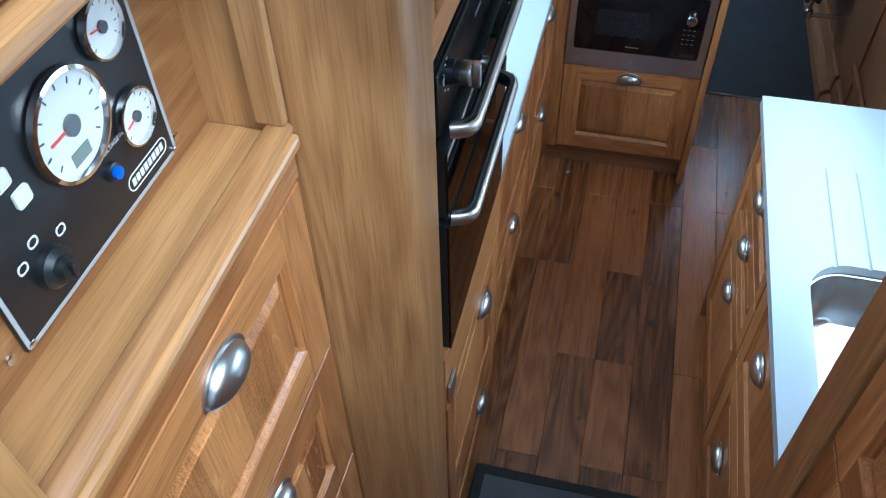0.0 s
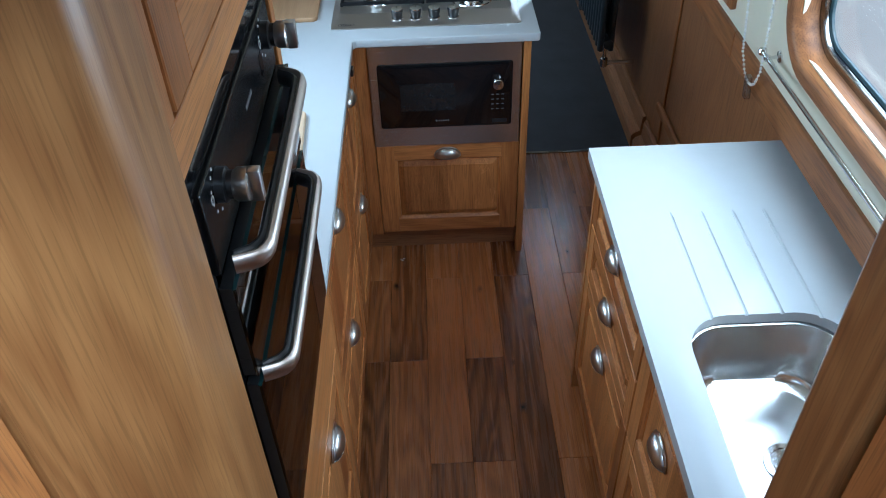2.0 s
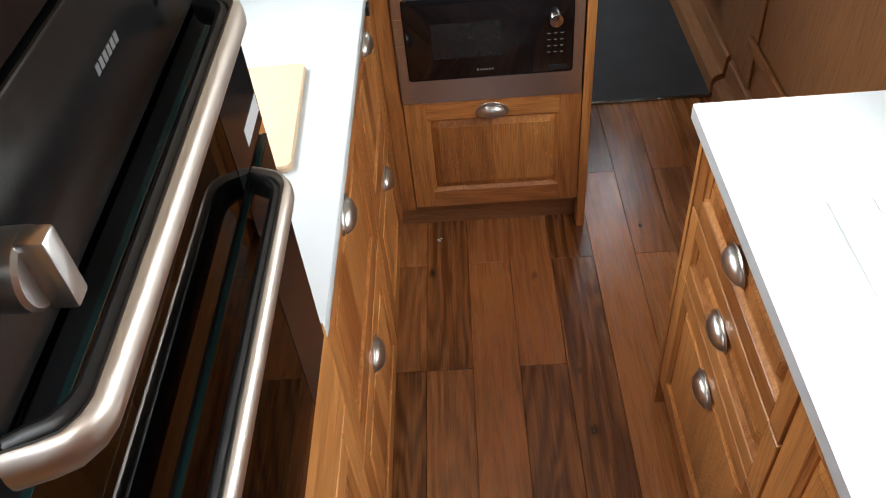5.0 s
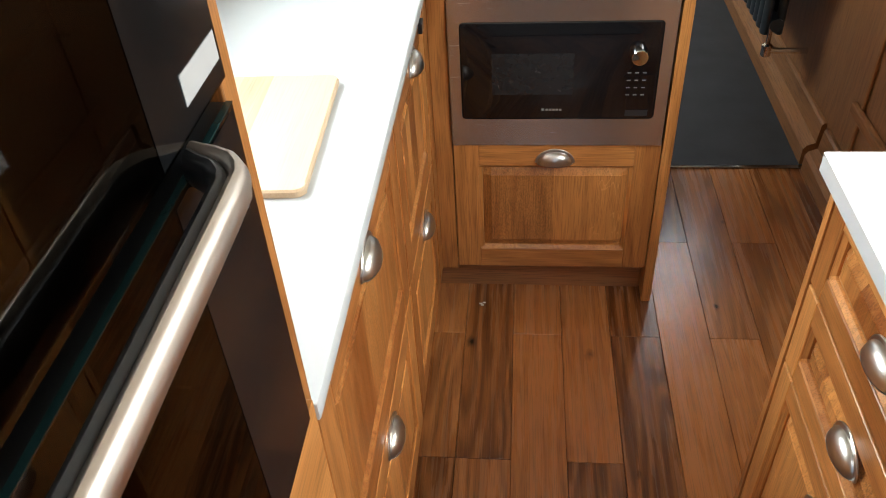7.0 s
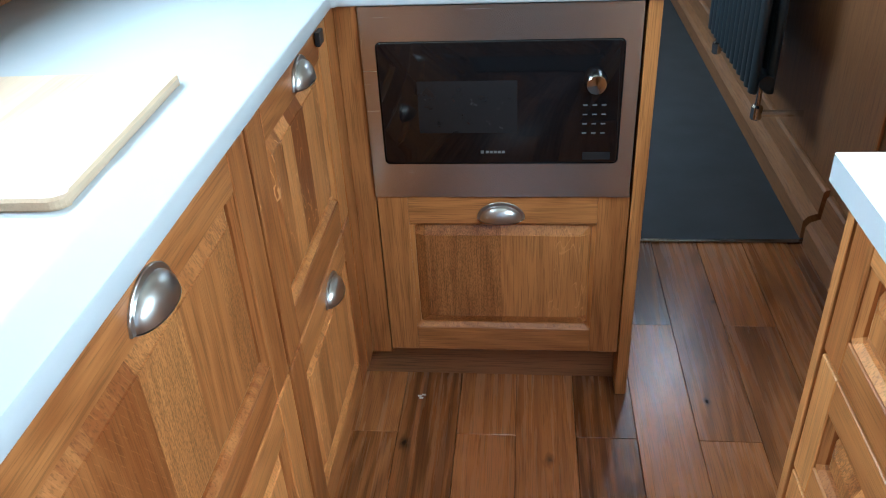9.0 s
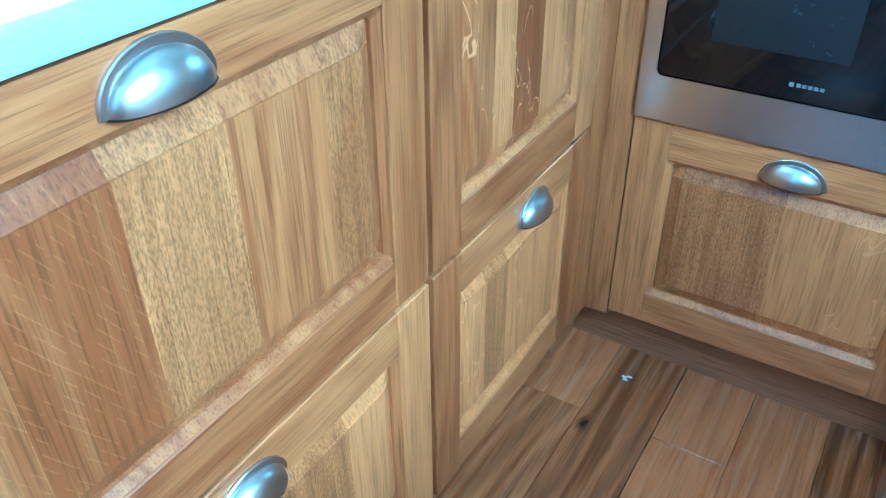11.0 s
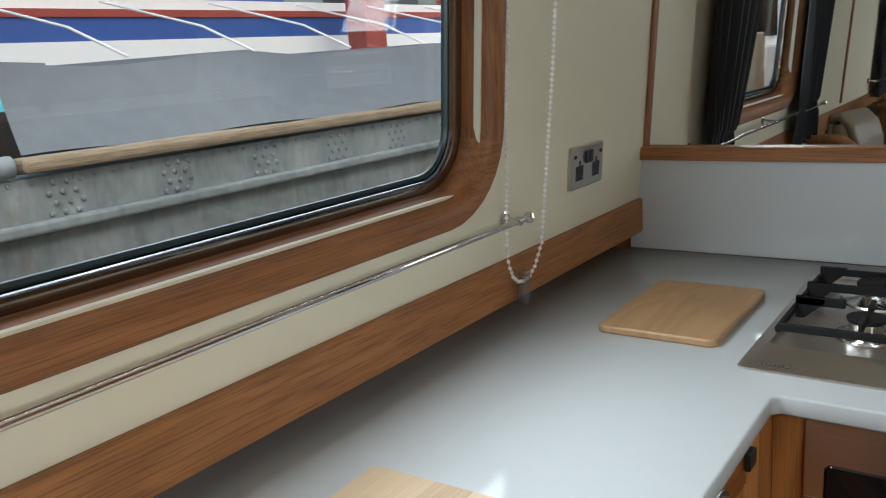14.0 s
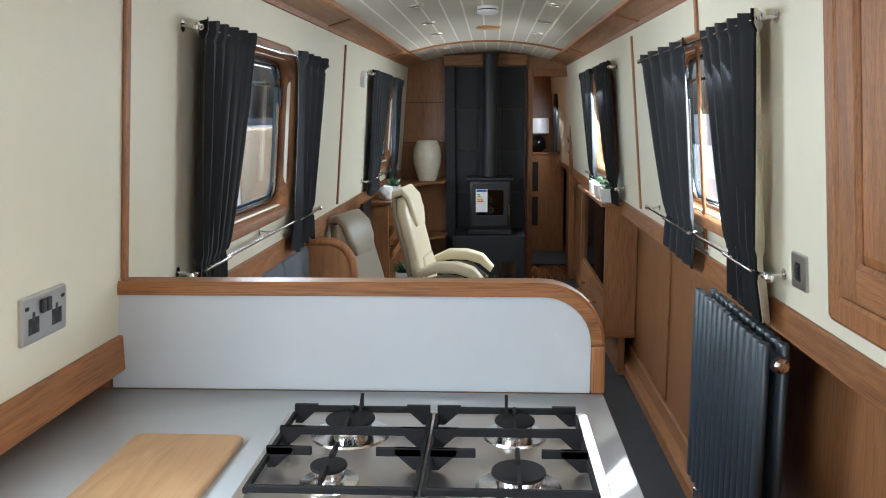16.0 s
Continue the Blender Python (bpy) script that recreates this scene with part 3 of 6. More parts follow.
def blind_rail(left, y0, y1, z, label, stand=0.032, middle=True, name="curtain_rail"):
    m = side_pose(left, 0, z)
    s = 1 if left else -1
    p = lambda y, w=stand, v=0.0: m @ Vector((y * s, v, w))
    t = thing(name, label, "rail", p(y0), "curtain rails")
    part("rod", rod(p(y0), p(y1), 0.0055), CHROME, t, smooth=True)
    for y in (y0, y1):
        part("finial", lathe([(0.001, -0.011), (0.008, -0.008), (0.011, 0), (0.008, 0.008), (0.001, 0.011)], 14, None, Matrix.Translation(p(y))), CHROME, t, smooth=True)
    for y in (y0 + 0.035, (y0 + y1) / 2, y1 - 0.035) if middle else (y0 + 0.035, y1 - 0.035):
        b = rod(p(y, 0.0), p(y, stand), 0.0045)
        lathe([(0.015, 0), (0.015, 0.003), (0.008, 0.006)], 16, b, m @ Matrix.Translation((y * s, 0, 0)))
        lathe([(0.008, -0.006), (0.009, 0), (0.008, 0.006)], 12, b, Matrix.Translation(p(y)) @ Matrix.Rotation(radians(90), 4, "X"))
        part("bracket", b, CHROME, t, smooth=True)


blind_rail(True, -1.0, 0.13, 1.098, "slim chrome rail under the galley window", 0.03, False)
blind_rail(False, -1.68, -0.55, 1.098, "slim chrome rail under the galley window", 0.03, False)


def bead_cord(left, y, label):
    """A looped beaded blind cord with its clear clip."""
    m = side_pose(left, y, 0.965)
    s = 1 if left else -1
    t = thing("blind_cord", label, "blind cord", m.translation, "blind cords")
    pts = [(-0.050 * s, 0.86, 0.015), (-0.052 * s, 0.3, 0.022), (-0.055 * s, 0.08, 0.030)] + [(-0.055 * s * math.cos(math.pi * k / 8), 0.08 - 0.06 * math.sin(math.pi * k / 8), 0.034) for k in range(1, 8)] + [(0.055 * s, 0.08, 0.038), (0.062 * s, 0.4, 0.045), (0.066 * s, 0.86, 0.045)]
    part("cord", tube([m @ Vector(p) for p in pts], 0.0009, 5), WHITE, t)
    bm = bmesh.new()
    for a, b in zip(pts, pts[1:]):
        a, b = Vector(a), Vector(b)
        k = max(1, int((b - a).length / 0.0095))
        for i in range(k):
            q = m @ a.lerp(b, i / k)
            bmesh.ops.create_icosphere(bm, subdivisions=1, radius=0.0040, matrix=Matrix.Translation(q))
    part("bead_chain", bm, WHITE, t, "small white plastic beads", smooth=True)
    part("clip", box(-0.010, 0.010, -0.024, 0.040, 0.026, 0.042, 0.003, None, m), CLEAR_PLASTIC, t, "clear plastic cord clip")


bead_cord(True, 0.112, "white beaded blind cord loop with a clear clip")
bead_cord(False, -0.50, "white beaded blind cord loop with a clear clip")

# ---- galley: worktops ----
def outline(pts, z0, z1, bev=0.003):
    b = bmesh.new()
    f = b.faces.new([b.verts.new((x, y, z0)) for x, y in pts])
    g = bmesh.ops.extrude_face_region(b, geom=[f])
    bmesh.ops.translate(b, vec=(0, 0, z1 - z0), verts=[v for v in g["geom"] if isinstance(v, bmesh.types.BMVert)])
    bmesh.ops.recalc_face_normals(b, faces=b.faces)
    if bev:
        bmesh.ops.bevel(b, geom=b.edges[:], offset=bev, segments=2, affect="EDGES", profile=0.5)
    return b


solo("worktop", outline([(-0.58, -1.117), (-0.010, -1.117), (-0.010, -0.022), (0.0, -0.012), (0.566, -0.012), (0.572, -0.006), (0.572, 0.722), (-0.58, 0.722)], 0.872, 0.9, 0.004), QUARTZ, "white quartz L-shaped galley worktop", "worktop", smooth=True)
SX0, SX1, SY0, SY1 = 0.69, 1.0, -1.70, -1.235
bm = loft([rr(0.611, 1.135, -1.83, -0.646, 0.004, 0.9), rr(SX0, SX1, SY0, SY1, 0.09, 0.9), rr(SX0, SX1, SY0, SY1, 0.09, 0.876), rr(0.611, 1.135, -1.83, -0.646, 0.004, 0.872)], cyclic=True)
sink_top = solo("sink_worktop", bm, QUARTZ, "white quartz worktop with a sink cut-out", "worktop", smooth=True)
def route(ob, cutters):
    """Mill round-nosed channels out of a slab."""
    tool = bpy.data.objects.new("router", bpy.data.meshes.new("router"))
    cutters.to_mesh(tool.data)
    cutters.free()
    scene.collection.objects.link(tool)
    mod = ob.modifiers.new("route", "BOOLEAN")
    mod.operation, mod.solver, mod.object = "DIFFERENCE", "EXACT", tool
    deps = bpy.context.evaluated_depsgraph_get()
    milled = bpy.data.meshes.new_from_object(ob.evaluated_get(deps))
    ob.modifiers.clear()
    ob.data = milled
    bpy.data.objects.remove(tool)


channels = bmesh.new()
for x in (0.748, 0.818, 0.888, 0.958):
    loft([[(x + 0.0045 * math.cos(a), y, 0.9012 + dz + 0.0045 * math.sin(a)) for a in [2 * math.pi * q / 12 for q in range(12)]] for y, dz in ((-1.26, -0.0008), (-0.93, 0.0), (-0.905, 0.004))], channels, caps=(True, True))
route(sink_top, channels)

sink = thing("sink", "stainless steel undermount sink bowl with basket strainer", "sink", (0.845, -1.46, 0.72))
prof = [(0.016, 0.8755), (-0.012, 0.8755), (-0.010, 0.873), (0.0, 0.868), (0.004, 0.80), (0.008, 0.742), (0.018, 0.724), (0.04, 0.716), (0.10, 0.712)]
bm = loft([rr(SX0 + i, SX1 - i, SY0 + i, SY1 - i, max(0.09 - i * 0.4, 0.02), z) for i, z in prof[1:]], caps=(False, True))
part("bowl", bm, SINK, sink, smooth=True)
bm = lathe([(0.046, 0.7135), (0.045, 0.716), (0.034, 0.716), (0.030, 0.708), (0.004, 0.706), (0.001, 0.712)], 28, None, Matrix.Translation((0.87, -1.45, 0)))
for k in range(20):
    a = 2 * math.pi * k / 20
    box(0.012, 0.027, -0.0012, 0.0012, 0.7065, 0.7082, 0, bm, Matrix.Translation((0.87, -1.45, 0)) @ Matrix.Rotation(a, 4, "Z"), 1)
part("strainer", bm, [CHROME, SATIN_BLACK], sink, "chrome basket strainer", smooth=True)


# ---- galley: base cabinets ----
def carcass(parent, x0, x1, y0, y1, z0, z1, mat=CAB["z"]):
    part("carcass", box(x0, x1, y0, y1, z0, z1), mat, parent)


FX = -0.036          # back of the port fronts
for y0, y1, shift, lab in ((-1.112, -0.509, 0.0, "oak base cabinet with two framed drawers"), (-0.505, -0.055, 0.035, "oak base cabinet with two framed drawers beside the corner")):
    t = thing("base_cabinet", lab, "cabinet", (-0.3, (y0 + y1) / 2, 0), "port base cabinets")
    carcass(t, -0.575, FX - 0.0005, y0 + 0.001, y1 - 0.001, 0.102, 0.871)
    part("plinth", box(-0.5, -0.075, y0 + 0.001, y1 - 0.001, 0, 0.101), LINING["y"], t)
    w = y1 - y0 - 0.006
    for z0, z1, hz, top in ((0.108, 0.488, 0.438, 0.062), (0.494, 0.868, 0.829, 0.05)):
        panel_front("drawer_front", t, facing_in(FX, y0 + 0.003, z0), w, z1 - z0, "y", (w / 2 + shift, hz - z0), stile=0.061, top=top)
t = thing("corner_post", "plain oak corner post between the cabinets", "cabinet trim", (0.0, -0.02, 0))
part("post_face", box(-0.05, -0.015, -0.0545, 0.02, 0.102, 0.871, 0.0015), CAB["z"], t)
part("post_return", box(-0.0145, 0.0275, 0.004, 0.022, 0.102, 0.871, 0.0015), CAB["z"], t)
part("plinth_return", box(-0.075, -0.05, -0.054, 0.06, 0, 0.101), LINING["y"], t)
part("door_catch", box(-0.0145, -0.006, -0.14, -0.11, 0.845, 0.868, 0.002), SATIN_BLACK, t, "small black catch")

# the peninsula, with the microwave over a framed door
pen = thing("peninsula_cabinet", "oak peninsula cabinet housing a microwave above a framed front", "cabinet", (0.28, 0.36, 0))
part("end_panel", box(0.522, 0.546, -0.004, 0.72, 0.0, 0.871, 0.002), CAB["z"], pen, "plain oak end panel down to the floor")
part("carcass_base", box(-0.0, 0.521, 0.03, 0.72, 0.102, 0.49), CAB["z"], pen)
part("carcass_top", box(-0.0, 0.521, 0.42, 0.72, 0.491, 0.871), CAB["z"], pen)
part("filler", box(0.03, 0.521, 0.012, 0.06, 0.8705, 0.8715), SATIN_BLACK, pen)
part("plinth", box(-0.049, 0.521, 0.055, 0.075, 0, 0.101), LINING["x"], pen)
panel_front("door_front", pen, facing_aft(0.030, 0.0225, 0.115), 0.490, 0.381, "x", (0.243, 0.381 - 0.048), stile=0.06, staves=4)

mw = thing("microwave", "built-in microwave with black glass door in a brushed steel frame", "microwave", (0.27, 0.2, 0.5))
part("body", box(0.05, 0.50, 0.02, 0.41, 0.515, 0.865, 0.004), SATIN_BLACK, mw)
m = facing_aft(0.030, 0.008, 0.5)
fr = loft([rr(0, 0.486, 0, 0.3695, 0.003, w) for w in (0.0, 0.012)], None, m)
loft([rr(0, 0.486, 0, 0.3695, 0.003, 0.012), rr(0.025, 0.460, 0.071, 0.308, 0.010, 0.012), rr(0.025, 0.460, 0.071, 0.308, 0.010, 0.006)], fr, m)
part("steel_frame", fr, STEEL_X, mw, "brushed steel surround")
part("door_glass", loft([rr(0.026, 0.459, 0.072, 0.307, 0.010, w) for w in (0.0, 0.011)] + [rr(0.028, 0.457, 0.074, 0.305, 0.009, 0.013)], None, m, caps=(False, True)), GLOSS_BLACK, mw, "black glass door", smooth=True)
part("viewing_window", box(0.095, 0.275, 0.135, 0.235, 0.0131, 0.0135, 0, None, m), plain("dark_mesh", (0.014, 0.014, 0.015), 0.25), mw)
kb = lathe([(0.020, 0.013), (0.0205, 0.017), (0.0185, 0.021), (0.0185, 0.033), (0.0165, 0.0355), (0.001, 0.036)], 28, None, m @ Matrix.Translation((0.412, 0.232, 0)))
part("knob", kb, CHROME, mw, "chrome control knob", smooth=True)
for r in range(4):
    for c in range(3):
        part("button", box(0.392 + 0.0165 * c, 0.400 + 0.0165 * c, 0.186 - 0.018 * r, 0.1885 - 0.018 * r, 0.0131, 0.0134, 0, None, m), KEYPAD, mw)
part("door_button", box(0.395, 0.445, 0.080, 0.095, 0.0131, 0.0138, 0.0003, None, m), SATIN_BLACK, mw)
lg = box(0.207, 0.213, 0.093, 0.099, 0.0131, 0.0134, 0, None, m)
for k in range(5):
    box(0.2165 + 0.0075 * k, 0.2222 + 0.0075 * k, 0.0935, 0.0985, 0.0131, 0.0134, 0, lg, m)
part("maker_mark", lg, plain("dim_legend", (0.16, 0.16, 0.16), 0.5), mw)

# upstand behind the hob with its oak cap
def sweep(path, half_w, y0, y1, thick):
    """A flat board bent along a path in x and z."""
    loops = []
    for i, (x, z) in enumerate(path):
        a, b = path[max(i - 1, 0)], path[min(i + 1, len(path) - 1)]
        d = Vector((b[0] - a[0], 0, b[1] - a[1])).normalized()
        n = Vector((-d.z, 0, d.x))
        p = Vector((x, 0, z))
        e = 0.006
        sec = [(0, y0), (0, y1), (thick - e, y1), (thick, y1 - e), (thick, y0 + e), (thick - e, y0)]
        loops.append([(p.x + n.x * k, y, p.z + n.z * k) for k, y in sec])
    return loft(loops, caps=(True, True))


arc = [(0.437 + 0.106 * math.sin(radians(a)), 1.009 + 0.106 * math.cos(radians(a))) for a in range(0, 91, 9)]
up = thing("hob_upstand", "white quartz upstand behind the hob with rounded oak cap", "upstand", (0.03, 0.73, 0.9), kind="structure")
b = bmesh.new()
pts = [(-0.52, 0.901), (0.5425, 0.901)] + arc[::-1] + [(-0.52, 1.115)]
f = b.faces.new([b.verts.new((x, 0.7235, z)) for x, z in pts])
g = bmesh.ops.extrude_face_region(b, geom=[f])
bmesh.ops.translate(b, vec=(0, 0.016, 0), verts=[v for v in g["geom"] if isinstance(v, bmesh.types.BMVert)])
bmesh.ops.recalc_face_normals(b, faces=b.faces)
part("quartz_panel", b, QUARTZ, up)
part("oak_cap", sweep([(-0.49, 1.1155), (0.2, 1.1155)] + [(x, z + 0.0005) for x, z in arc], 0, 0.714, 0.774, 0.03), TRIM["x"], up, "rounded oak cap", smooth=True)
part("oak_cap_end", box(0.5435, 0.573, 0.714, 0.774, 0.9015, 1.008, 0.005), TRIM["z"], up)
part("saloon_face", box(-0.57, 0.5425, 0.7405, 0.765, 0.012, 1.1), LINING["z"], up, "oak lined back of the upstand")


# ---- hob ----
hob = thing("gas_hob", "stainless steel four-burner gas hob with black pan supports", "hob", (0.22, 0.33, 0.9))
HX0, HX1, HY0, HY1 = -0.082, 0.520, 0.061, 0.592
tray = loft([rr(HX0, HX1, HY0, HY1, 0.012, 0.9005), rr(HX0, HX1, HY0, HY1, 0.012, 0.9035), rr(HX0 + 0.004, HX1 - 0.004, HY0 + 0.004, HY1 - 0.004, 0.01, 0.9055), rr(HX0 + 0.018, HX1 - 0.018, HY0 + 0.09, HY1 - 0.014, 0.02, 0.907), rr(HX0 + 0.022, HX1 - 0.022, HY0 + 0.094, HY1 - 0.018, 0.02, 0.909), rr(HX0 + 0.026, HX1 - 0.026, HY0 + 0.098, HY1 - 0.022, 0.018, 0.907), rr(HX0 + 0.032, HX1 - 0.032, HY0 + 0.104, HY1 - 0.028, 0.015, 0.9045)], caps=(False, True))
part("steel_tray", tray, HOB_STEEL, hob, "brushed steel tray", smooth=True)
for x, y, r in ((0.064, 0.468, 0.046), (0.064, 0.262, 0.030), (0.373, 0.470, 0.037), (0.373, 0.250, 0.043)):
    at = Matrix.Translation((x, y, 0))
    bs = part("burner", lathe([(r * 1.65, 0.9048), (r * 1.6, 0.9085), (r * 1.15, 0.910), (r * 0.82, 0.914), (r * 0.80, 0.926)], 32, None, at), SINK, hob, "bright steel burner dish", smooth=True)
    cb = lathe([(r * 0.84, 0.919), (r * 0.86, 0.929), (r * 0.8, 0.931)], 32, None, at)
    for k in range(24):
        box(r * 0.84, r * 0.875, -0.0015, 0.0015, 0.9195, 0.9275, 0, cb, at @ Matrix.Rotation(2 * math.pi * k / 24, 4, "Z"))
    part("flame_ring", cb, CHROME, bs, smooth=True)
    part("burner_cap", lathe([(r * 0.88, 0.931), (r, 0.932), (r * 1.02, 0.9345), (r, 0.937), (r * 0.7, 0.9385), (0.001, 0.939)], 32, None, at), IRON, bs, "black enamel cap", smooth=True)
for i, x in enumerate((0.128, 0.187, 0.246, 0.307)):
    kn = part("knob", lathe([(0.0165, 0.9055), (0.0165, 0.911), (0.0150, 0.912), (0.0195, 0.934), (0.020, 0.937), (0.0185, 0.939)], 28, None, Matrix.Translation((x, 0.112, 0))), SATIN_BLACK, hob, "black and chrome control knob", smooth=True)
    part("knob_cap", lathe([(0.0185, 0.939), (0.018, 0.9415), (0.001, 0.942)], 28, None, Matrix.Translation((x, 0.112, 0))), CHROME, kn, smooth=True)
    part("knob_collar", lathe([(0.0185, 0.9055), (0.0185, 0.9095), (0.0165, 0.911)], 28, None, Matrix.Translation((x, 0.112, 0))), CHROME, kn, smooth=True)
    part("knob_pointer", box(x - 0.0008, x + 0.0008, 0.116, 0.128, 0.9421, 0.9428), SATIN_BLACK, kn)


def pan_support(x0, x1, centres):
    """Half of the cast-iron grate: an edge frame, three bars across, spurs and feet."""
    bm = bmesh.new()
    z0, z1, t = 0.9315, 0.9435, 0.0085
    ya, yb = 0.182, 0.512
    for y in (ya, yb):
        box(x0, x1, y - t / 2, y + t / 2, z0 - 0.006 if y == ya else z0, z1 - 0.006 if y == ya else z1, 0.0015, bm, seg=1)
    for x in (x0, x1):
        box(x - t / 2, x + t / 2, ya, yb, z0 - 0.010, z1 - 0.012, 0.0015, bm, seg=1)
    mid = (x0 + x1) / 2
    box(x0, x1, 0.395, 0.395 + t, z0, z1 + 0.003, 0.0015, bm, seg=1)
    for y in (0.31,):
        box(x0, mid - 0.055, y - t / 2, y + t / 2, z0, z1 + 0.003, 0.0015, bm, seg=1)
        box(mid + 0.055, x1, y - t / 2, y + t / 2, z0, z1 + 0.003, 0.0015, bm, seg=1)
    for x, y in centres:
        for y0, y1 in ((y - 0.07, y - 0.018), (y + 0.018, y + 0.07)):
            box(x - 0.0035, x + 0.0035, max(y0, ya), min(y1, yb), z0, z1 + 0.003, 0.0015, bm, seg=1)
    # rising corners, as flat fins with a sloping inner edge
    for y in (0.31, 0.399, yb):
        for x, d in ((x0, 1), (x1, -1)):
            loft([[(x, yy, 0.909), (x, yy, z1 + 0.003), (x + d * 0.045, yy, z1 + 0.003), (x + d * 0.045, yy, z1 - 0.006), (x + d * 0.014, yy, 0.909)] for yy in (y - t / 2, y + t / 2)], bm, caps=(True, True))
    loft([[(mid - 0.003, y, z) for y, z in ((yb - 0.03, z1), (yb, z1), (yb + 0.006, z1 + 0.024), (yb - 0.002, z1 + 0.020))], [(mid + 0.003, y, z) for y, z in ((yb - 0.03, z1), (yb, z1), (yb + 0.006, z1 + 0.024), (yb - 0.002, z1 + 0.020))]], bm, caps=(True, True))
    return bm


part("pan_support", pan_support(-0.052, 0.212, ((0.064, 0.468), (0.064, 0.262))), IRON, hob, "black cast-iron pan support")
part("pan_support", pan_support(0.226, 0.490, ((0.373, 0.470), (0.373, 0.250))), IRON, hob, "black cast-iron pan support")
mk = ring(-0.058, -0.008, 0.074, 0.088, 0.006, [(0, 0.9061), (0, 0.9064), (0.0012, 0.9064), (0.0012, 0.9061)])
for k in range(6):
    box(-0.051 + 0.006 * k, -0.047 + 0.006 * k, 0.0785, 0.0835, 0.906, 0.9064, 0, mk)
part("maker_mark", mk, DARKGREY, hob)


# ---- chopping boards ----
def chopping_board(x, y, w, h, turn, label):
    m = Matrix.Translation((x, y, 0.9005)) @ Matrix.Rotation(radians(turn), 4, "Z")
    t = thing("chopping_board", label, "chopping board", m.translation, "chopping boards")
    r, n = 0.018, 6
    cuts = [-w / 2, -w / 2 + w * 0.36, -w / 2 + w * 0.56, w / 2]
    for i, (a, b) in enumerate(zip(cuts, cuts[1:])):
        def section(k, z):
            lft = [(a + r - r * math.sin(math.pi / 2 * j / n), h / 2 - r + r * math.cos(math.pi / 2 * j / n)) for j in range(n + 1)] if i == 0 else [(a, h / 2)]
            rgt = [(b - r + r * math.cos(math.pi / 2 * j / n), h / 2 - r + r * math.sin(math.pi / 2 * j / n)) for j in range(n + 1)] if i == 2 else [(b, h / 2)]
            top = rgt + lft
            pts = top + [(u, -v) for u, v in top[::-1]]
            return [(u + (k if u < a + 1e-6 and i == 0 else -k if u > b - 1e-6 and i == 2 else 0), v * (1 - 2 * k / h), z) for u, v in pts]
        part("stave", loft([section(0.002, 0.0), section(0, 0.003), section(0, 0.0105), section(0.003, 0.0135)], None, m, caps=(True, True)), (BEECH_D if i == 1 else BEECH) if w > 0.22 else TAN_BOARD, t)
    return t


chopping_board(-0.230, -0.604, 0.252, 0.334, 2.0, "pale beech chopping board lying flat on the worktop")
chopping_board(-0.233, 0.280, 0.206, 0.312, 0.0, "pale beech chopping board beside the hob")


scrap = bmesh.new()
for k, (u, v) in enumerate(((0, 0), (0.009, 0.004), (0.004, -0.006))):
    box(0.088 + u - 0.005, 0.088 + u + 0.004, -0.027 + v - 0.002, -0.027 + v + 0.002, 0.0005, 0.003, 0.0008, scrap)
solo("paper_scrap", scrap, WHITE, "tiny white scrap of paper lying on the floor", "litter")


# ---- tall oven housing ----
tall = thing("oven_housing", "tall oak oven housing with a cupboard above and drawers below", "cabinet", (-0.3, -1.43, 0))
part("far_end_panel", box(-0.575, -0.014, -1.145, -1.118, 0.0, 1.93, 0.0015), CAB["z"], tall)
part("base_carcass", box(-0.575, -0.022, -1.74, -1.1455, 0.102, 0.935), CAB["z"], tall)
part("base_rail", box(-0.0215, -0.002, -1.70, -1.1455, 0.765, 0.944, 0.0015), CAB["y"], tall)
part("back_panel", box(-0.575, -0.555, -1.74, -1.1455, 0.936, 1.93), LINING["z"], tall)
part("top_carcass", box(-0.554, -0.022, -1.74, -1.1455, 1.612, 1.93), CAB["z"], tall)
part("top_rail", box(-0.0215, -0.004, -1.715, -1.1455, 1.609, 1.662, 0.0015), CAB["y"], tall)
part("near_stile", box(-0.0215, -0.004, -1.715, -1.688, 1.6625, 1.93, 0.0015), CAB["z"], tall)
part("plinth", box(-0.5, -0.06, -1.74, -1.1455, 0, 0.101), LINING["y"], tall)
panel_front("cupboard_door", tall, facing_in(-0.0215, -1.685, 1.667), 0.537, 0.265, "y", (0.45, 0.03), stile=0.07, staves=4)
for z0, z1 in ((0.108, 0.322), (0.328, 0.759)):
    panel_front("drawer_front", tall, facing_in(-0.0215, -1.692, z0), 0.544, z1 - z0, "y", (0.36, z1 - z0 - 0.085), stile=0.055)
tag = box(0.0, 0.006, -1.695, -1.645, 0.79, 0.85, 0.001)
part("hinge_plate", tag, NICKEL, tall, "small steel plate")
nose = [(-0.13, -1.745), (-0.13, -1.918), (-0.108, -1.918), (-0.020, -1.838), (-0.008, -1.826), (-0.001, -1.812), (0.0, -1.795), (0.0, -1.72), (-0.022, -1.72), (-0.022, -1.745)]
part("rounded_pillar", loft([[(x, y, z) for x, y in nose] for z in (0.0, 1.93)], caps=(True, True)), WIDE["z"], tall, "rounded oak pillar", smooth=True)

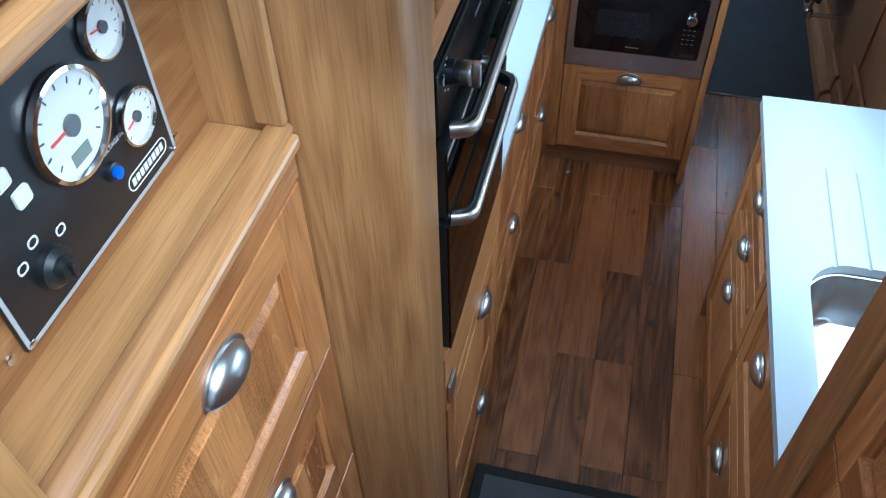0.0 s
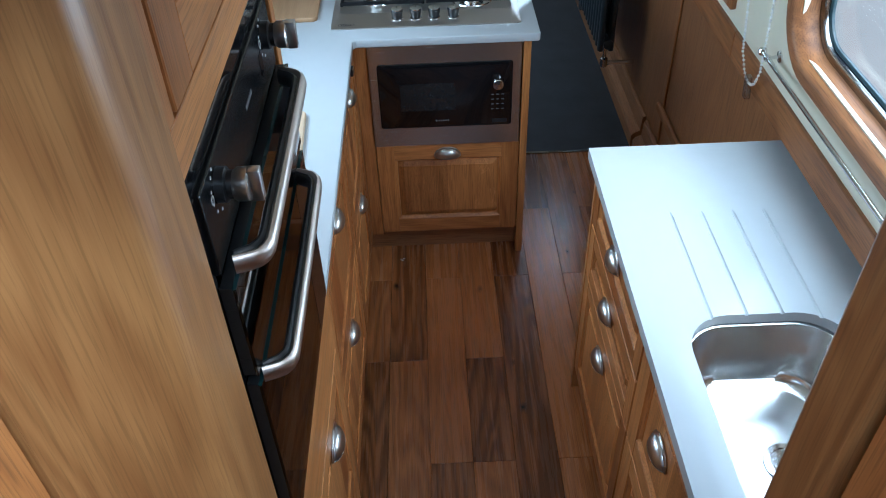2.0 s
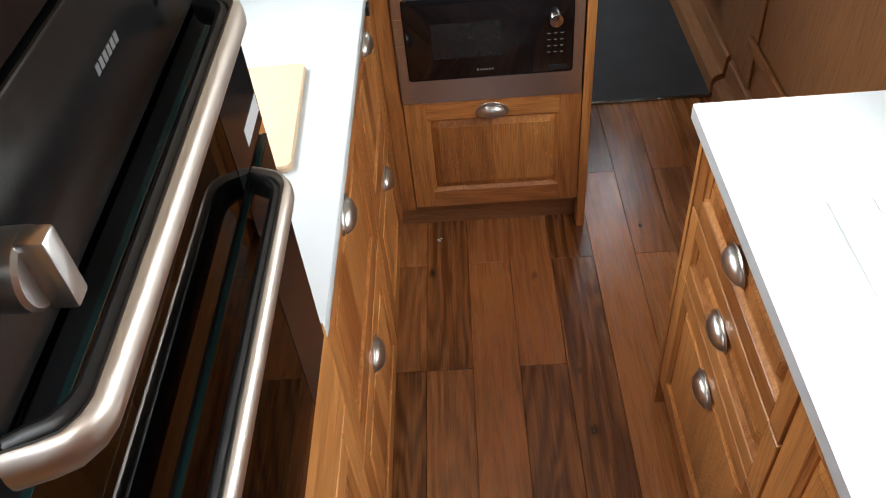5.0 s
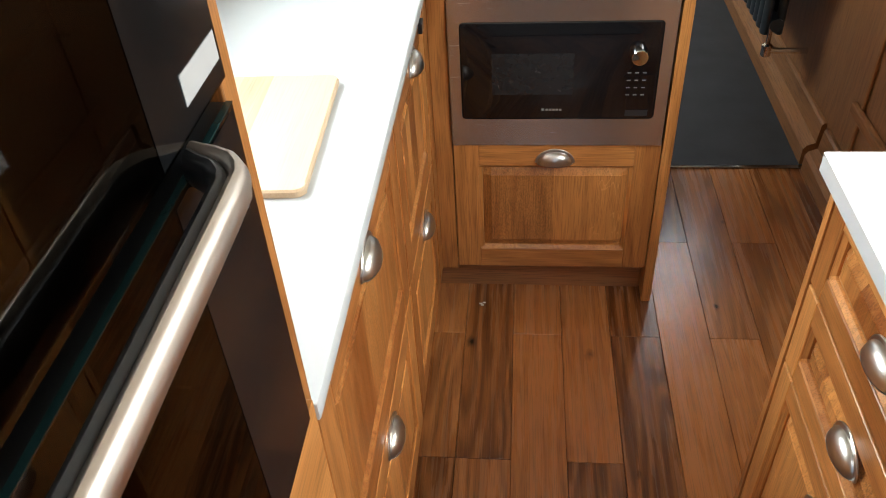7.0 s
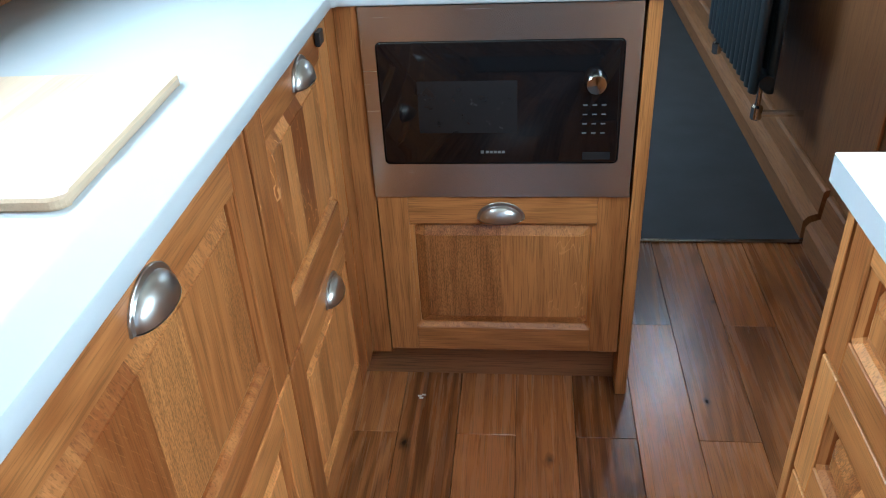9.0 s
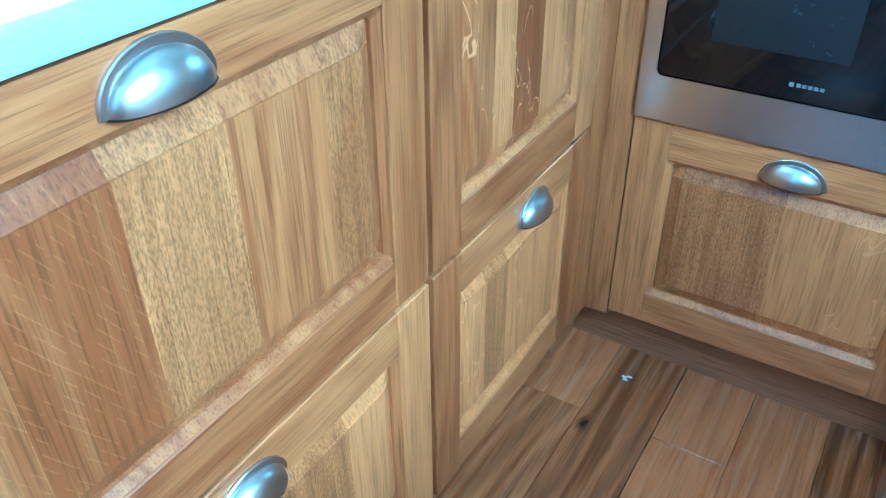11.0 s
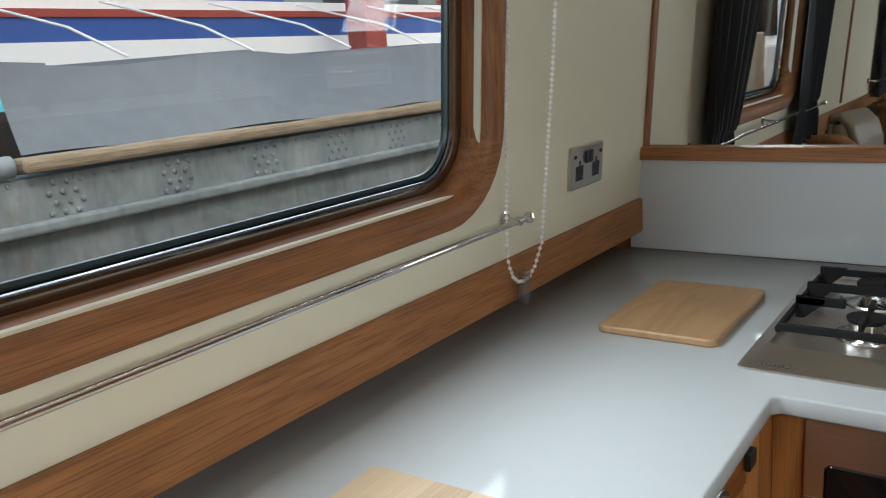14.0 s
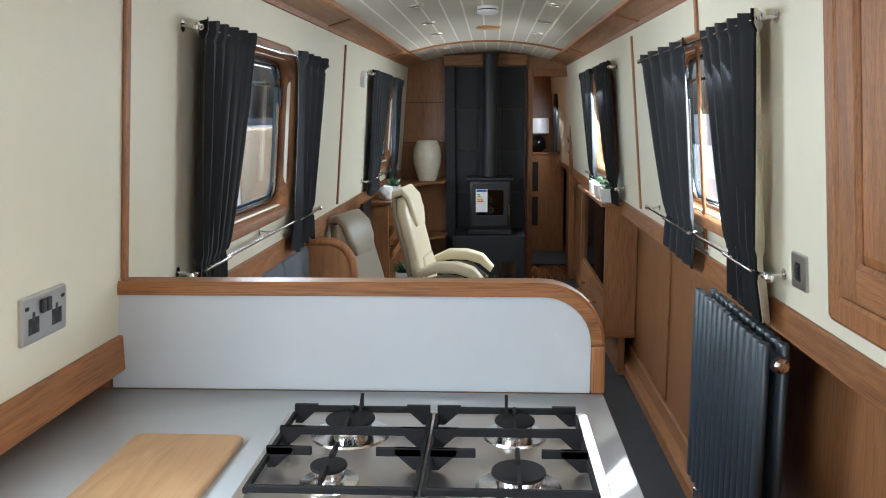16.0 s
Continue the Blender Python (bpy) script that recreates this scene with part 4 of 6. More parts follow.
oven = thing("double_oven", "black glass double oven with bronze steel handles", "oven", (-0.2, -1.445, 0.945))
OY0, OY1 = -1.690, -1.178
for y0, y1, z0, z1 in ((OY0, OY1, 1.564, 1.608), (OY0, OY0 + 0.018, 0.946, 1.5635), (OY1 - 0.014, OY1, 0.946, 1.5635), (OY0 + 0.0185, OY1 - 0.0145, 0.946, 0.957), (OY0 + 0.0185, OY1 - 0.0145, 1.287, 1.300)):
    part("surround", box(-0.02, 0.007, y0, y1, z0, z1, 0.0015, seg=1), GLOSS_BLACK, oven, "black enamel surround")
part("cavity", loft([[(x, y, z) for y, z in ((OY0 + 0.03, 0.96), (OY1 - 0.02, 0.96), (OY1 - 0.02, 1.46), (OY0 + 0.03, 1.46))] for x in (-0.012, -0.45)], caps=(False, True)), SATIN_BLACK, oven)
part("control_panel", box(-0.01, 0.012, OY0 + 0.020, OY1 - 0.016, 1.456, 1.5625, 0.002), plain("satin_charcoal", (0.006, 0.0063, 0.007), 0.24), oven, "satin charcoal control panel")
grain = lambda y, z, x=0.012: axes((x, y, z), (0, 1, 0), (0, 0, 1))
for y in (-1.606, -1.255):
    kn = part("knob", lathe([(0.020, 0.0), (0.020, 0.010), (0.016, 0.012), (0.016, 0.018)], 24, None, grain(y, 1.530)), SATIN_BLACK, oven, "black knob with steel grip", smooth=True)
    kb = lathe([(0.016, 0.018), (0.019, 0.022), (0.019, 0.034), (0.017, 0.036), (0.001, 0.0365)], 24, None, grain(y, 1.530))
    box(-0.0065, 0.0065, -0.020, 0.020, 0.034, 0.048, 0.002, kb, grain(y, 1.530))
    part("grip", kb, NICKEL, kn, smooth=True)
    lm = grain(y, 1.530)
    lb = ring(-0.034, -0.024, -0.004, 0.006, 0.003, [(0, 0.0002), (0, 0.0006), (0.0015, 0.0006), (0.0015, 0.0002)], m=lm)
    for a in (60, 100, 140, 170, 200, 230, 250):
        c, s_ = math.cos(radians(a)), math.sin(radians(a))
        box(0.029 * c - 0.0016, 0.029 * c + 0.0016, -0.029 * s_ - 0.0016, -0.029 * s_ + 0.0016, 0.0002, 0.0006, 0, lb, lm)
    part("legend", lb, WHITE, oven)
part("timer_window", box(0.0121, 0.0128, -1.305, -1.285, 1.493, 1.523, 0.0003), GLOSS_BLACK, oven)
lb = bmesh.new()
for k in range(6):
    box(0.0121, 0.0126, -1.425 + 0.0075 * k, -1.4195 + 0.0075 * k, 1.511, 1.518, 0, lb)
part("maker_mark", lb, KEYPAD, oven)


BORDER = plain("charcoal_glass_print", (0.006, 0.0063, 0.007), 0.12, spots=0.1)


def oven_door(z0, z1, hz, label):
    y0, y1 = OY0 + 0.012, OY1 - 0.002
    d = part("door", box(0.008, 0.022, y0, y1, z1 - 0.032, z1), SATIN_BLACK, oven, label)
    for a, b, c, e in ((y0, y1, z0, z0 + 0.028), (y0, y0 + 0.05, z0 + 0.0285, z1 - 0.0325), (y1 - 0.05, y1, z0 + 0.0285, z1 - 0.0325)):
        part("door_frame", box(0.008, 0.022, a, b, c, e), SATIN_BLACK, d)
    part("outer_glass", box(0.0225, 0.0265, y0 - 0.002, y1, z0, z1, 0.0008, seg=1), OVEN_GLASS, d, "dark tinted glass")
    part("glass_edge", box(0.0222, 0.0268, y0 - 0.003, y1, z1 + 0.0002, z1 + 0.001), plain("green_glass_edge", (0.012, 0.035, 0.036), 0.15), d)
    part("printed_border", box(0.0266, 0.0269, y1 - 0.112, y1 - 0.003, z0 + 0.003, z1 - 0.003, 0), BORDER, d, "charcoal printed glass border")
    a, b, x = y0 + 0.012, y1 - 0.075, 0.062
    path = [(0.027, a, hz)] + [(0.039 + 0.023 * math.sin(radians(q)), a + 0.005 + 0.028 * (1 - math.cos(radians(q))), hz) for q in (10, 35, 60, 80)] + [(x, a + 0.05, hz)]
    path += [(x, b - 0.05, hz)] + [(0.039 + 0.023 * math.sin(radians(q)), b - 0.005 - 0.028 * (1 - math.cos(radians(q))), hz) for q in (80, 60, 35, 10)] + [(0.027, b, hz)]
    hb = bmesh.new()
    loops = []
    for i, p in enumerate(path):
        p = Vector(p)
        t_ = (Vector(path[min(i + 1, len(path) - 1)]) - Vector(path[max(i - 1, 0)])).normalized()
        n_ = Vector((0, 0, 1)).cross(t_)
        loops.append([p + n_ * (0.0065 * math.cos(2 * math.pi * k / 12)) + Vector((0, 0, 0.0125 * math.sin(2 * math.pi * k / 12))) for k in range(12)])
    loft(loops, hb, caps=(True, True))
    part("handle", hb, BRONZE, d, "bronze steel bar handle", smooth=True)
    hb = loft([[Vector((q.x - 0.008 if 0 < j < len(loops) - 1 else q.x, q.y + (0.008 if j < len(loops) / 2 else -0.008), q.z)) for q in l] for j, l in enumerate(loops)], caps=(True, True))
    part("handle_inlay", hb, SATIN_BLACK, d, smooth=True)


oven_door(1.302, 1.444, 1.468, "tinted glass grill door")
oven_door(0.959, 1.284, 1.289, "tinted glass main oven door")
rack = bmesh.new()
for z in (1.06, 1.13, 1.36):
    for k in range(12):
        rod((-0.04 - 0.03 * k, OY0 + 0.06, z), (-0.04 - 0.03 * k, OY1 - 0.05, z), 0.0022, 6, rack)
    for y in (OY0 + 0.06, OY1 - 0.05, (OY0 + OY1) / 2):
        rod((-0.035, y, z - 0.004), (-0.38, y, z - 0.004), 0.003, 6, rack)
part("wire_rack", rack, CHROME, oven, "chrome wire racks", smooth=True)
part("energy_label", box(0.0271, 0.0275, -1.246, -1.186, 1.318, 1.337, 0), GREYWHITE, oven, "small white paper label")
oven.location.x -= 0.021


# ---- starboard base cabinets ----
RX = 0.655
t = thing("base_cabinet", "oak drawer cabinet with three framed drawers under the drainer", "cabinet", (0.85, -0.95, 0), "starboard base cabinets")
carcass(t, RX + 0.0005, 1.13, -1.217, -0.672, 0.102, 0.871)
part("end_panel", box(0.634, 1.13, -0.671, -0.654, 0.0, 0.871, 0.0015), CAB["z"], t)
part("plinth", box(0.70, 1.1, -1.217, -0.672, 0, 0.101), LINING["y"], t)
for z0, z1, hz in ((0.108, 0.505, 0.315), (0.511, 0.680, 0.09), (0.686, 0.866, 0.085)):
    panel_front("drawer_front", t, facing_out(RX, -0.676, z0), 0.538, z1 - z0, "y", (0.255, hz), stile=0.045)
t = thing("base_cabinet", "oak sink cabinet with two framed fronts", "cabinet", (0.85, -1.52, 0), "starboard base cabinets")
bm = box(RX + 0.0005, 1.13, -1.825, -1.219, 0.102, 0.69)
part("carcass", bm, CAB["z"], t)
part("carcass_rail", box(RX + 0.0005, 0.676, -1.825, -1.219, 0.6905, 0.871), CAB["z"], t)
part("plinth", box(0.70, 1.1, -1.825, -1.219, 0, 0.101), LINING["y"], t)
for z0, z1, hz in ((0.108, 0.505, 0.21), (0.511, 0.866, 0.20)):
    panel_front("cabinet_front", t, facing_out(RX, -1.222, z0), 0.598, z1 - z0, "y", (0.19, hz), stile=0.06)

mat = solo("doormat", outline([(0.012, -1.845), (0.62, -1.845), (0.62, -1.405), (0.012, -1.405)], 0.001, 0.011, 0.002), DOORMAT, "grey doormat with a black rubber border", "mat")
part("mat_border", ring(0.004, 0.628, -1.853, -1.397, 0.01, [(0, 0.001), (0, 0.011), (0.003, 0.014), (0.028, 0.014), (0.030, 0.0115)], cyclic=False), RUBBER, mat, "black rubber border", smooth=True)


# ---- stern cabinets on either side of the entrance ----
def stern_cabinet(left):
    s = 1 if left else -1
    face = -0.11 if left else 0.572
    wall = -0.575 if left else 1.145
    t = thing("stern_cabinet", "oak stern cabinet with framed drawers and a bullnosed top", "cabinet", ((face + wall) / 2, -2.2, 0), "stern cabinets")
    a, b = sorted((wall, face - 0.021 * s))
    part("carcass", box(a, b, -2.98, -1.921, 0, 1.628), CAB["z"], t)
    a, b = sorted((face - 0.0205 * s, face))
    part("top_rail", box(a, b, -2.40, -1.921, 1.582, 1.628, 0.001), CAB["y"], t)
    part("near_stile", box(a, b, -2.98, -2.402, 0, 1.628, 0.001), CAB["z"], t)
    for k in range(5):
        z1 = 1.577 - 0.313 * k
        m = facing_in(face - 0.0205, -2.395, z1 - 0.307) if left else facing_out(face + 0.0205, -1.9235, z1 - 0.307)
        panel_front("drawer_front", t, m, 0.472, 0.307, "y", (0.236, 0.250), stile=0.066, staves=4)
    x0, x1 = sorted((face + 0.012 * s, wall))
    part("top_board", box(x0, x1, -2.98, -1.921, 1.629, 1.648, 0.006), WIDE["y"], t, "bullnosed oak top board")
    lip = [(0.004, 1.6485), (0.004, 1.656), (-0.004, 1.662), (-0.020, 1.662), (-0.030, 1.6485)]
    part("front_lip", loft([[(face + u * s, y, z) for u, z in lip] for y in (-2.98, -1.921)], caps=(True, True)), WIDE["y"], t, smooth=True)
    return t


stern_cabinet(True)
stern_cabinet(False)
rec = thing("panel_recess", "oak framed recess behind the engine instruments", "panel recess", (-0.2, -2.15, 1.65))
part("back_board", box(-0.235, -0.206, -2.98, -1.9215, 1.6485, 1.95), WIDE["y"], rec)
part("top_board", box(-0.2055, -0.118, -2.98, -1.921, 1.925, 1.945, 0.004), WIDE["y"], rec)
part("side_board", box(-0.2345, -0.131, -1.9205, -1.900, 1.40, 1.95), WIDE["z"], rec)
part("frame_stile", box(-0.143, -0.109, -1.934, -1.9212, 1.6625, 1.9245, 0.002), WIDE["z"], rec)
part("near_board", box(-0.2055, -0.112, -2.98, -2.37, 1.663, 1.9245, 0.004), WIDE["z"], rec)
t = thing("pillar", "oak pillar at the end of the sink worktop", "pillar", (0.6, -1.87, 0), kind="structure")
part("pillar_face", box(0.566, 0.612, -1.914, -1.834, 0, 1.95, 0.006), WIDE["z"], t)
part("bulkhead_panel", box(0.6125, 1.14, -1.895, -1.8345, 0, 1.95), LINING["z"], t)

# engine instrument panel
pan = thing("engine_panel", "black engine instrument panel with white dials and ignition key", "instrument panel", (-0.2, -2.13, 1.67))
P0, P1, Q0, Q1 = -2.262, -1.998, 1.668, 1.925
pm = axes((-0.2055, P0, Q0), (0, 1, 0), (0, 0, 1))
W, H = P1 - P0, Q1 - Q0
part("plate", box(0, W, 0, H, 0, 0.005, 0.001, None, pm), plain("anodised_black", (0.012, 0.012, 0.013), 0.32), pan)
part("bright_border", ring(0.001, W - 0.001, 0.001, H - 0.001, 0.002, [(0, 0.0051), (0, 0.0056), (0.0042, 0.0056), (0.0042, 0.0051)], m=pm), GREYWHITE, pan, "bright border line")


def dial(u, v, r, needle):
    at = pm @ Matrix.Translation((u, v, 0))
    d = part("dial", lathe([(r * 0.98, 0.005), (r * 0.98, 0.0085), (r * 0.86, 0.0085)], 36, None, at), WHITE, pan, "white faced dial", smooth=True)
    part("bezel", lathe([(r * 0.98, 0.005), (r * 1.06, 0.007), (r * 1.05, 0.013), (r * 0.97, 0.014), (r * 0.93, 0.009)], 36, None, at, caps=(False, False)), CHROME, d, smooth=True)
    part("hub", lathe([(r * 0.2, 0.0086), (r * 0.2, 0.012), (0.001, 0.0125)], 18, None, at), DARKGREY, d, smooth=True)
    part("needle", box(-r * 0.62, 0, -r * 0.025, r * 0.025, 0.0095, 0.0105, 0, None, at @ Matrix.Rotation(radians(needle), 4, "Z")), RED, d)
    tk = bmesh.new()
    for k in range(11):
        box(r * 0.72, r * 0.84, -r * 0.018, r * 0.018, 0.0086, 0.009, 0, tk, at @ Matrix.Rotation(radians(-40 + 26 * k), 4, "Z"))
    part("scale", tk, DARKGREY, d)
    part("lens", lathe([(r * 0.95, 0.0135), (0.001, 0.0138)], 30, None, at), PANE, d).visible_shadow = False


dial(0.139, 0.128, 0.047, 0)
dial(0.217, 0.079, 0.027, 10)
dial(0.215, 0.173, 0.027, -10)
part("hour_window", box(0.125, 0.15, 0.093, 0.106, 0.0091, 0.0095, 0, None, pm), plain("lcd_green", (0.16, 0.19, 0.15), 0.3), pan)
part("push_button", lathe([(0.0095, 0.005), (0.0095, 0.009), (0.007, 0.010)], 20, None, pm @ Matrix.Translation((0.165, 0.055, 0))), SATIN_BLACK, pan, smooth=True)
part("button_cap", lathe([(0.006, 0.0101), (0.006, 0.014), (0.001, 0.0145)], 18, None, pm @ Matrix.Translation((0.165, 0.055, 0))), BLUE, pan, "blue push button", smooth=True)
ky = lathe([(0.019, 0.005), (0.019, 0.012), (0.014, 0.017), (0.010, 0.017), (0.010, 0.024), (0.001, 0.0245)], 24, None, pm @ Matrix.Translation((0.060, 0.042, 0)))
box(-0.002, 0.002, -0.007, 0.007, 0.0245, 0.028, 0.0005, ky, pm @ Matrix.Translation((0.060, 0.042, 0)))
part("ignition_switch", ky, SATIN_BLACK, pan, "black key switch", smooth=True)
for u, v in ((0.085, 0.060), (0.075, 0.022), (0.035, 0.065), (0.055, 0.075)):
    part("key_symbol", ring(u - 0.006, u + 0.006, v - 0.005, v + 0.005, 0.003, [(0, 0.0051), (0, 0.0056), (0.0014, 0.0056), (0.0014, 0.0051)], m=pm), WHITE, pan)
for u, v in ((0.045, 0.165), (0.055, 0.14), (0.066, 0.115)):
    part("warning_lamp", box(u - 0.009, u + 0.009, v - 0.008, v + 0.008, 0.0051, 0.0085, 0.003, None, pm), WHITE, pan, "white warning lamp")
mk = ring(0.178, 0.250, 0.014, 0.032, 0.009, [(0, 0.0051), (0, 0.0056), (0.0012, 0.0056), (0.0012, 0.0051)], m=pm)
for k in range(8):
    box(0.185 + 0.0075 * k, 0.1905 + 0.0075 * k, 0.019, 0.027, 0.0051, 0.0056, 0, mk, pm)
part("maker_mark", mk, WHITE, pan)
for u, v in ((0.006, 0.006), (W - 0.006, 0.006), (W - 0.006, H - 0.006), (0.006, H - 0.006)):
    part("screw", lathe([(0.004, 0.005), (0.004, 0.0075), (0.002, 0.0085)], 10, None, pm @ Matrix.Translation((u, v, 0))), CHROME, pan, smooth=True)


def legend(text, m, size, mat, parent):
    cu = bpy.data.curves.new("legend", "FONT")
    cu.body, cu.size, cu.extrude = text, size, 0.0001
    ob = new("lettering", cu)
    me = bpy.data.meshes.new_from_object(ob)
    bpy.data.objects.remove(ob)
    bm = bmesh.new()
    bm.from_mesh(me)
    bpy.data.meshes.remove(me)
    bmesh.ops.transform(bm, matrix=m, verts=bm.verts)
    return part("lettering", bm, mat, parent)


legend("HOURS/VOLTAGE", pm @ Matrix.Translation((0.135, 0.073, 0.0053)), 0.0068, WHITE, pan)
for y in (-1.988, -2.275):
    solo("cup_screw", lathe([(0.006, 0), (0.0055, 0.002), (0.002, 0.003)], 12, None, axes((-0.2058, y, 1.676), (0, 1, 0), (0, 0, 1))), CHROME, "chrome cup screw in the oak board", "screw", "cup screws", smooth=True)

# stern bulkhead with the open doorway
bk = bmesh.new()
box(-0.62, -0.02, AFT - 0.05, AFT, 0, 2.1, 0, bk)
box(0.59, 1.19, AFT - 0.05, AFT, 0, 2.1, 0, bk)
box(-0.0195, 0.5895, AFT - 0.05, AFT, 0, 0.95, 0, bk)
solo("wall_stern", bk, LINING["z"], "oak lined stern bulkhead with an open hatch above the step", "wall", kind="structure")
hb = bmesh.new()
box(-0.62, -0.14, AFT, -1.991, 1.951, 2.0, 0, hb)
box(0.62, 1.19, AFT, -1.991, 1.951, 2.0, 0, hb)
box(-0.1395, 0.6195, AFT, -2.8, 1.951, 2.0, 0, hb)
solo("ceiling_stern", hb, LINING["y"], "oak lined deckhead beside the open stern hatch", "ceiling", kind="structure")


# ---- sockets ----
def faceplate(left, y, z, w, name, label, category):
    m = side_pose(left, y, z)
    t = thing(name, label, category, m.translation)
    part("plate", loft([rr(-w / 2, w / 2, -0.043, 0.043, 0.004, d) for d in (0.0003, 0.006)] + [rr(-w / 2 + 0.003, w / 2 - 0.003, -0.040, 0.040, 0.003, 0.0085)], None, m, caps=(False, True)), NICKEL, t, "brushed steel plate")
    return m, t


m, t = faceplate(True, 0.412, 1.148, 0.148, "double_socket", "brushed steel double socket with black inserts and switches", "socket")
for u in (-0.038, 0.038):
    for bx in ((u - 0.004, u + 0.004, -0.002, 0.014), (u - 0.016, u - 0.008, -0.024, -0.012), (u + 0.008, u + 0.016, -0.024, -0.012)):
        part("pin_hole", box(bx[0], bx[1], bx[2], bx[3], 0.0086, 0.009, 0, None, m), SATIN_BLACK, t)
    part("insert", box(u - 0.017, u + 0.017, -0.026, 0.004, 0.0084, 0.0088, 0.0002, None, m), RUBBER, t)
    part("usb_port", box(u * 1.55 - 0.006, u * 1.55 + 0.006, 0.02, 0.027, 0.0086, 0.009, 0, None, m), RUBBER, t)
for u in (-0.009, 0.009):
    part("rocker", box(u - 0.0075, u + 0.0075, 0.006, 0.032, 0.0086, 0.013, 0.002, None, m), SATIN_BLACK, t)
m, t = faceplate(False, 0.945, 1.128, 0.086, "rocker_switch", "brushed steel wall plate with one black rocker switch", "switch")
part("insert", box(-0.016, 0.016, -0.022, 0.022, 0.0084, 0.009, 0.0002, None, m), RUBBER, t)
part("rocker", box(-0.010, 0.010, -0.016, 0.016, 0.009, 0.014, 0.003, None, m), SATIN_BLACK, t)

# ---- saloon: curtains and rails ----
def curtain(left, y_top, y_tie, y_bot, z_tie=1.105, z_bot=1.0, z_top=1.742, stand=0.05, label="charcoal curtain gathered on its rail and held back", folds=7, seed=0, lined=False):
    """A pleated cloth: full at the head, drawn in behind the lower rail, flared at the hem, with its pale lining."""
    rng = random.Random(seed)
    s = 1 if left else -1
    phase, skew = rng.uniform(0, 6), [rng.uniform(-0.25, 0.25) for _ in range(folds + 2)]
    t = thing("curtain", label, "curtain", (side_x(1.1, left) + stand * s, sum(y_bot) / 2, z_bot), "saloon curtains")
    rows = 46
    def span(z):
        if z >= z_tie:
            k = (z - z_tie) / (z_top - z_tie)
            k = k ** 0.75
            return [a + (b - a) * k for a, b in zip(y_tie, y_top)]
        k = (z_tie - z) / (z_tie - z_bot)
        return [a + (b - a) * k ** 0.8 for a, b in zip(y_tie, y_bot)]
    def sheet(off, cut=1.0):
        n = folds * 10
        loops = []
        for r in range(rows + 1):
            z = z_bot + (z_top - z_bot) * r / rows
            a, b = span(z)
            width = abs(b - a)
            depth = 0.013 + 0.02 * min(1, 0.16 / max(width, 0.02)) + (0.010 if z > z_top - 0.035 else -0.004 if z > z_top - 0.06 else 0)
            if abs(z - z_tie) < 0.03:
                depth *= 0.7
            row = []
            for i in range(n + 1):
                u = i / n * cut
                f = folds * u
                w = math.sin(2 * math.pi * f + phase + 0.5 * math.sin(5 * z + i * 0.02)) + 0.35 * math.sin(4.1 * math.pi * f + 2 * z) + skew[int(f) % len(skew)]
                dz = 0.008 * math.sin(2 * math.pi * f + 1) * (1 if z < z_tie else 0.3) + (0.015 * u if z < z_tie else 0)
                row.append((side_x(z, left) + s * (stand + off + depth * w * 0.6), a + (b - a) * u, z + dz))
            loops.append(row + [(x - s * 0.002, y, z) for x, y, z in reversed(row)])
        return loft(loops, caps=(True, True))
    part("cloth", sheet(0.0), CURTAIN, t, smooth=True)
    if lined:
        part("lining", sheet(-0.008, 0.97), LINER, t, "pale curtain lining", smooth=True)
    y0, y1 = y_tie
    part("tie_ring", rod((side_x(z_tie, left) + s * (stand + 0.02), y0, z_tie - 0.004), (side_x(z_tie, left) + s * (stand + 0.02), y1, z_tie - 0.004), 0.004), CHROME, t, smooth=True)


for left in (True, False):
    for y0, y1 in ((1.02, 2.60), (4.02, 5.62) if left else (3.48, 4.90)):
        blind_rail(left, y0, y1, 1.712 + 0.012 * y0, "chrome curtain rail above the window", 0.05)
        blind_rail(left, y0, y1, 1.10, "chrome holdback rail below the window", 0.05)
curtain(True, (1.05, 1.51), (1.07, 1.28), (1.06, 1.30), z_bot=0.99, seed=1, folds=6)
curtain(True, (2.08, 2.60), (2.16, 2.42), (2.12, 2.50), z_bot=0.97, seed=2, folds=4)
curtain(False, (1.05, 1.56), (1.10, 1.35), (1.06, 1.38), z_bot=0.965, seed=3, folds=5, lined=True)
curtain(False, (1.77, 2.53), (1.76, 2.16), (1.80, 2.26), z_bot=0.965, seed=4, folds=4)
curtain(True, (4.08, 4.85), (4.14, 4.48), (4.12, 4.60), z_bot=1.0, z_top=1.785, seed=5, folds=6)
curtain(True, (5.10, 5.60), (5.28, 5.5), (5.24, 5.55), z_bot=1.0, z_top=1.785, seed=6, folds=5)
curtain(False, (3.52, 4.10), (3.52, 3.70), (3.50, 3.76), z_bot=1.0, z_top=1.785, seed=7, folds=6)
curtain(False, (4.22, 4.86), (4.36, 4.6), (4.32, 4.66), z_bot=1.0, z_top=1.785, seed=8, folds=5)

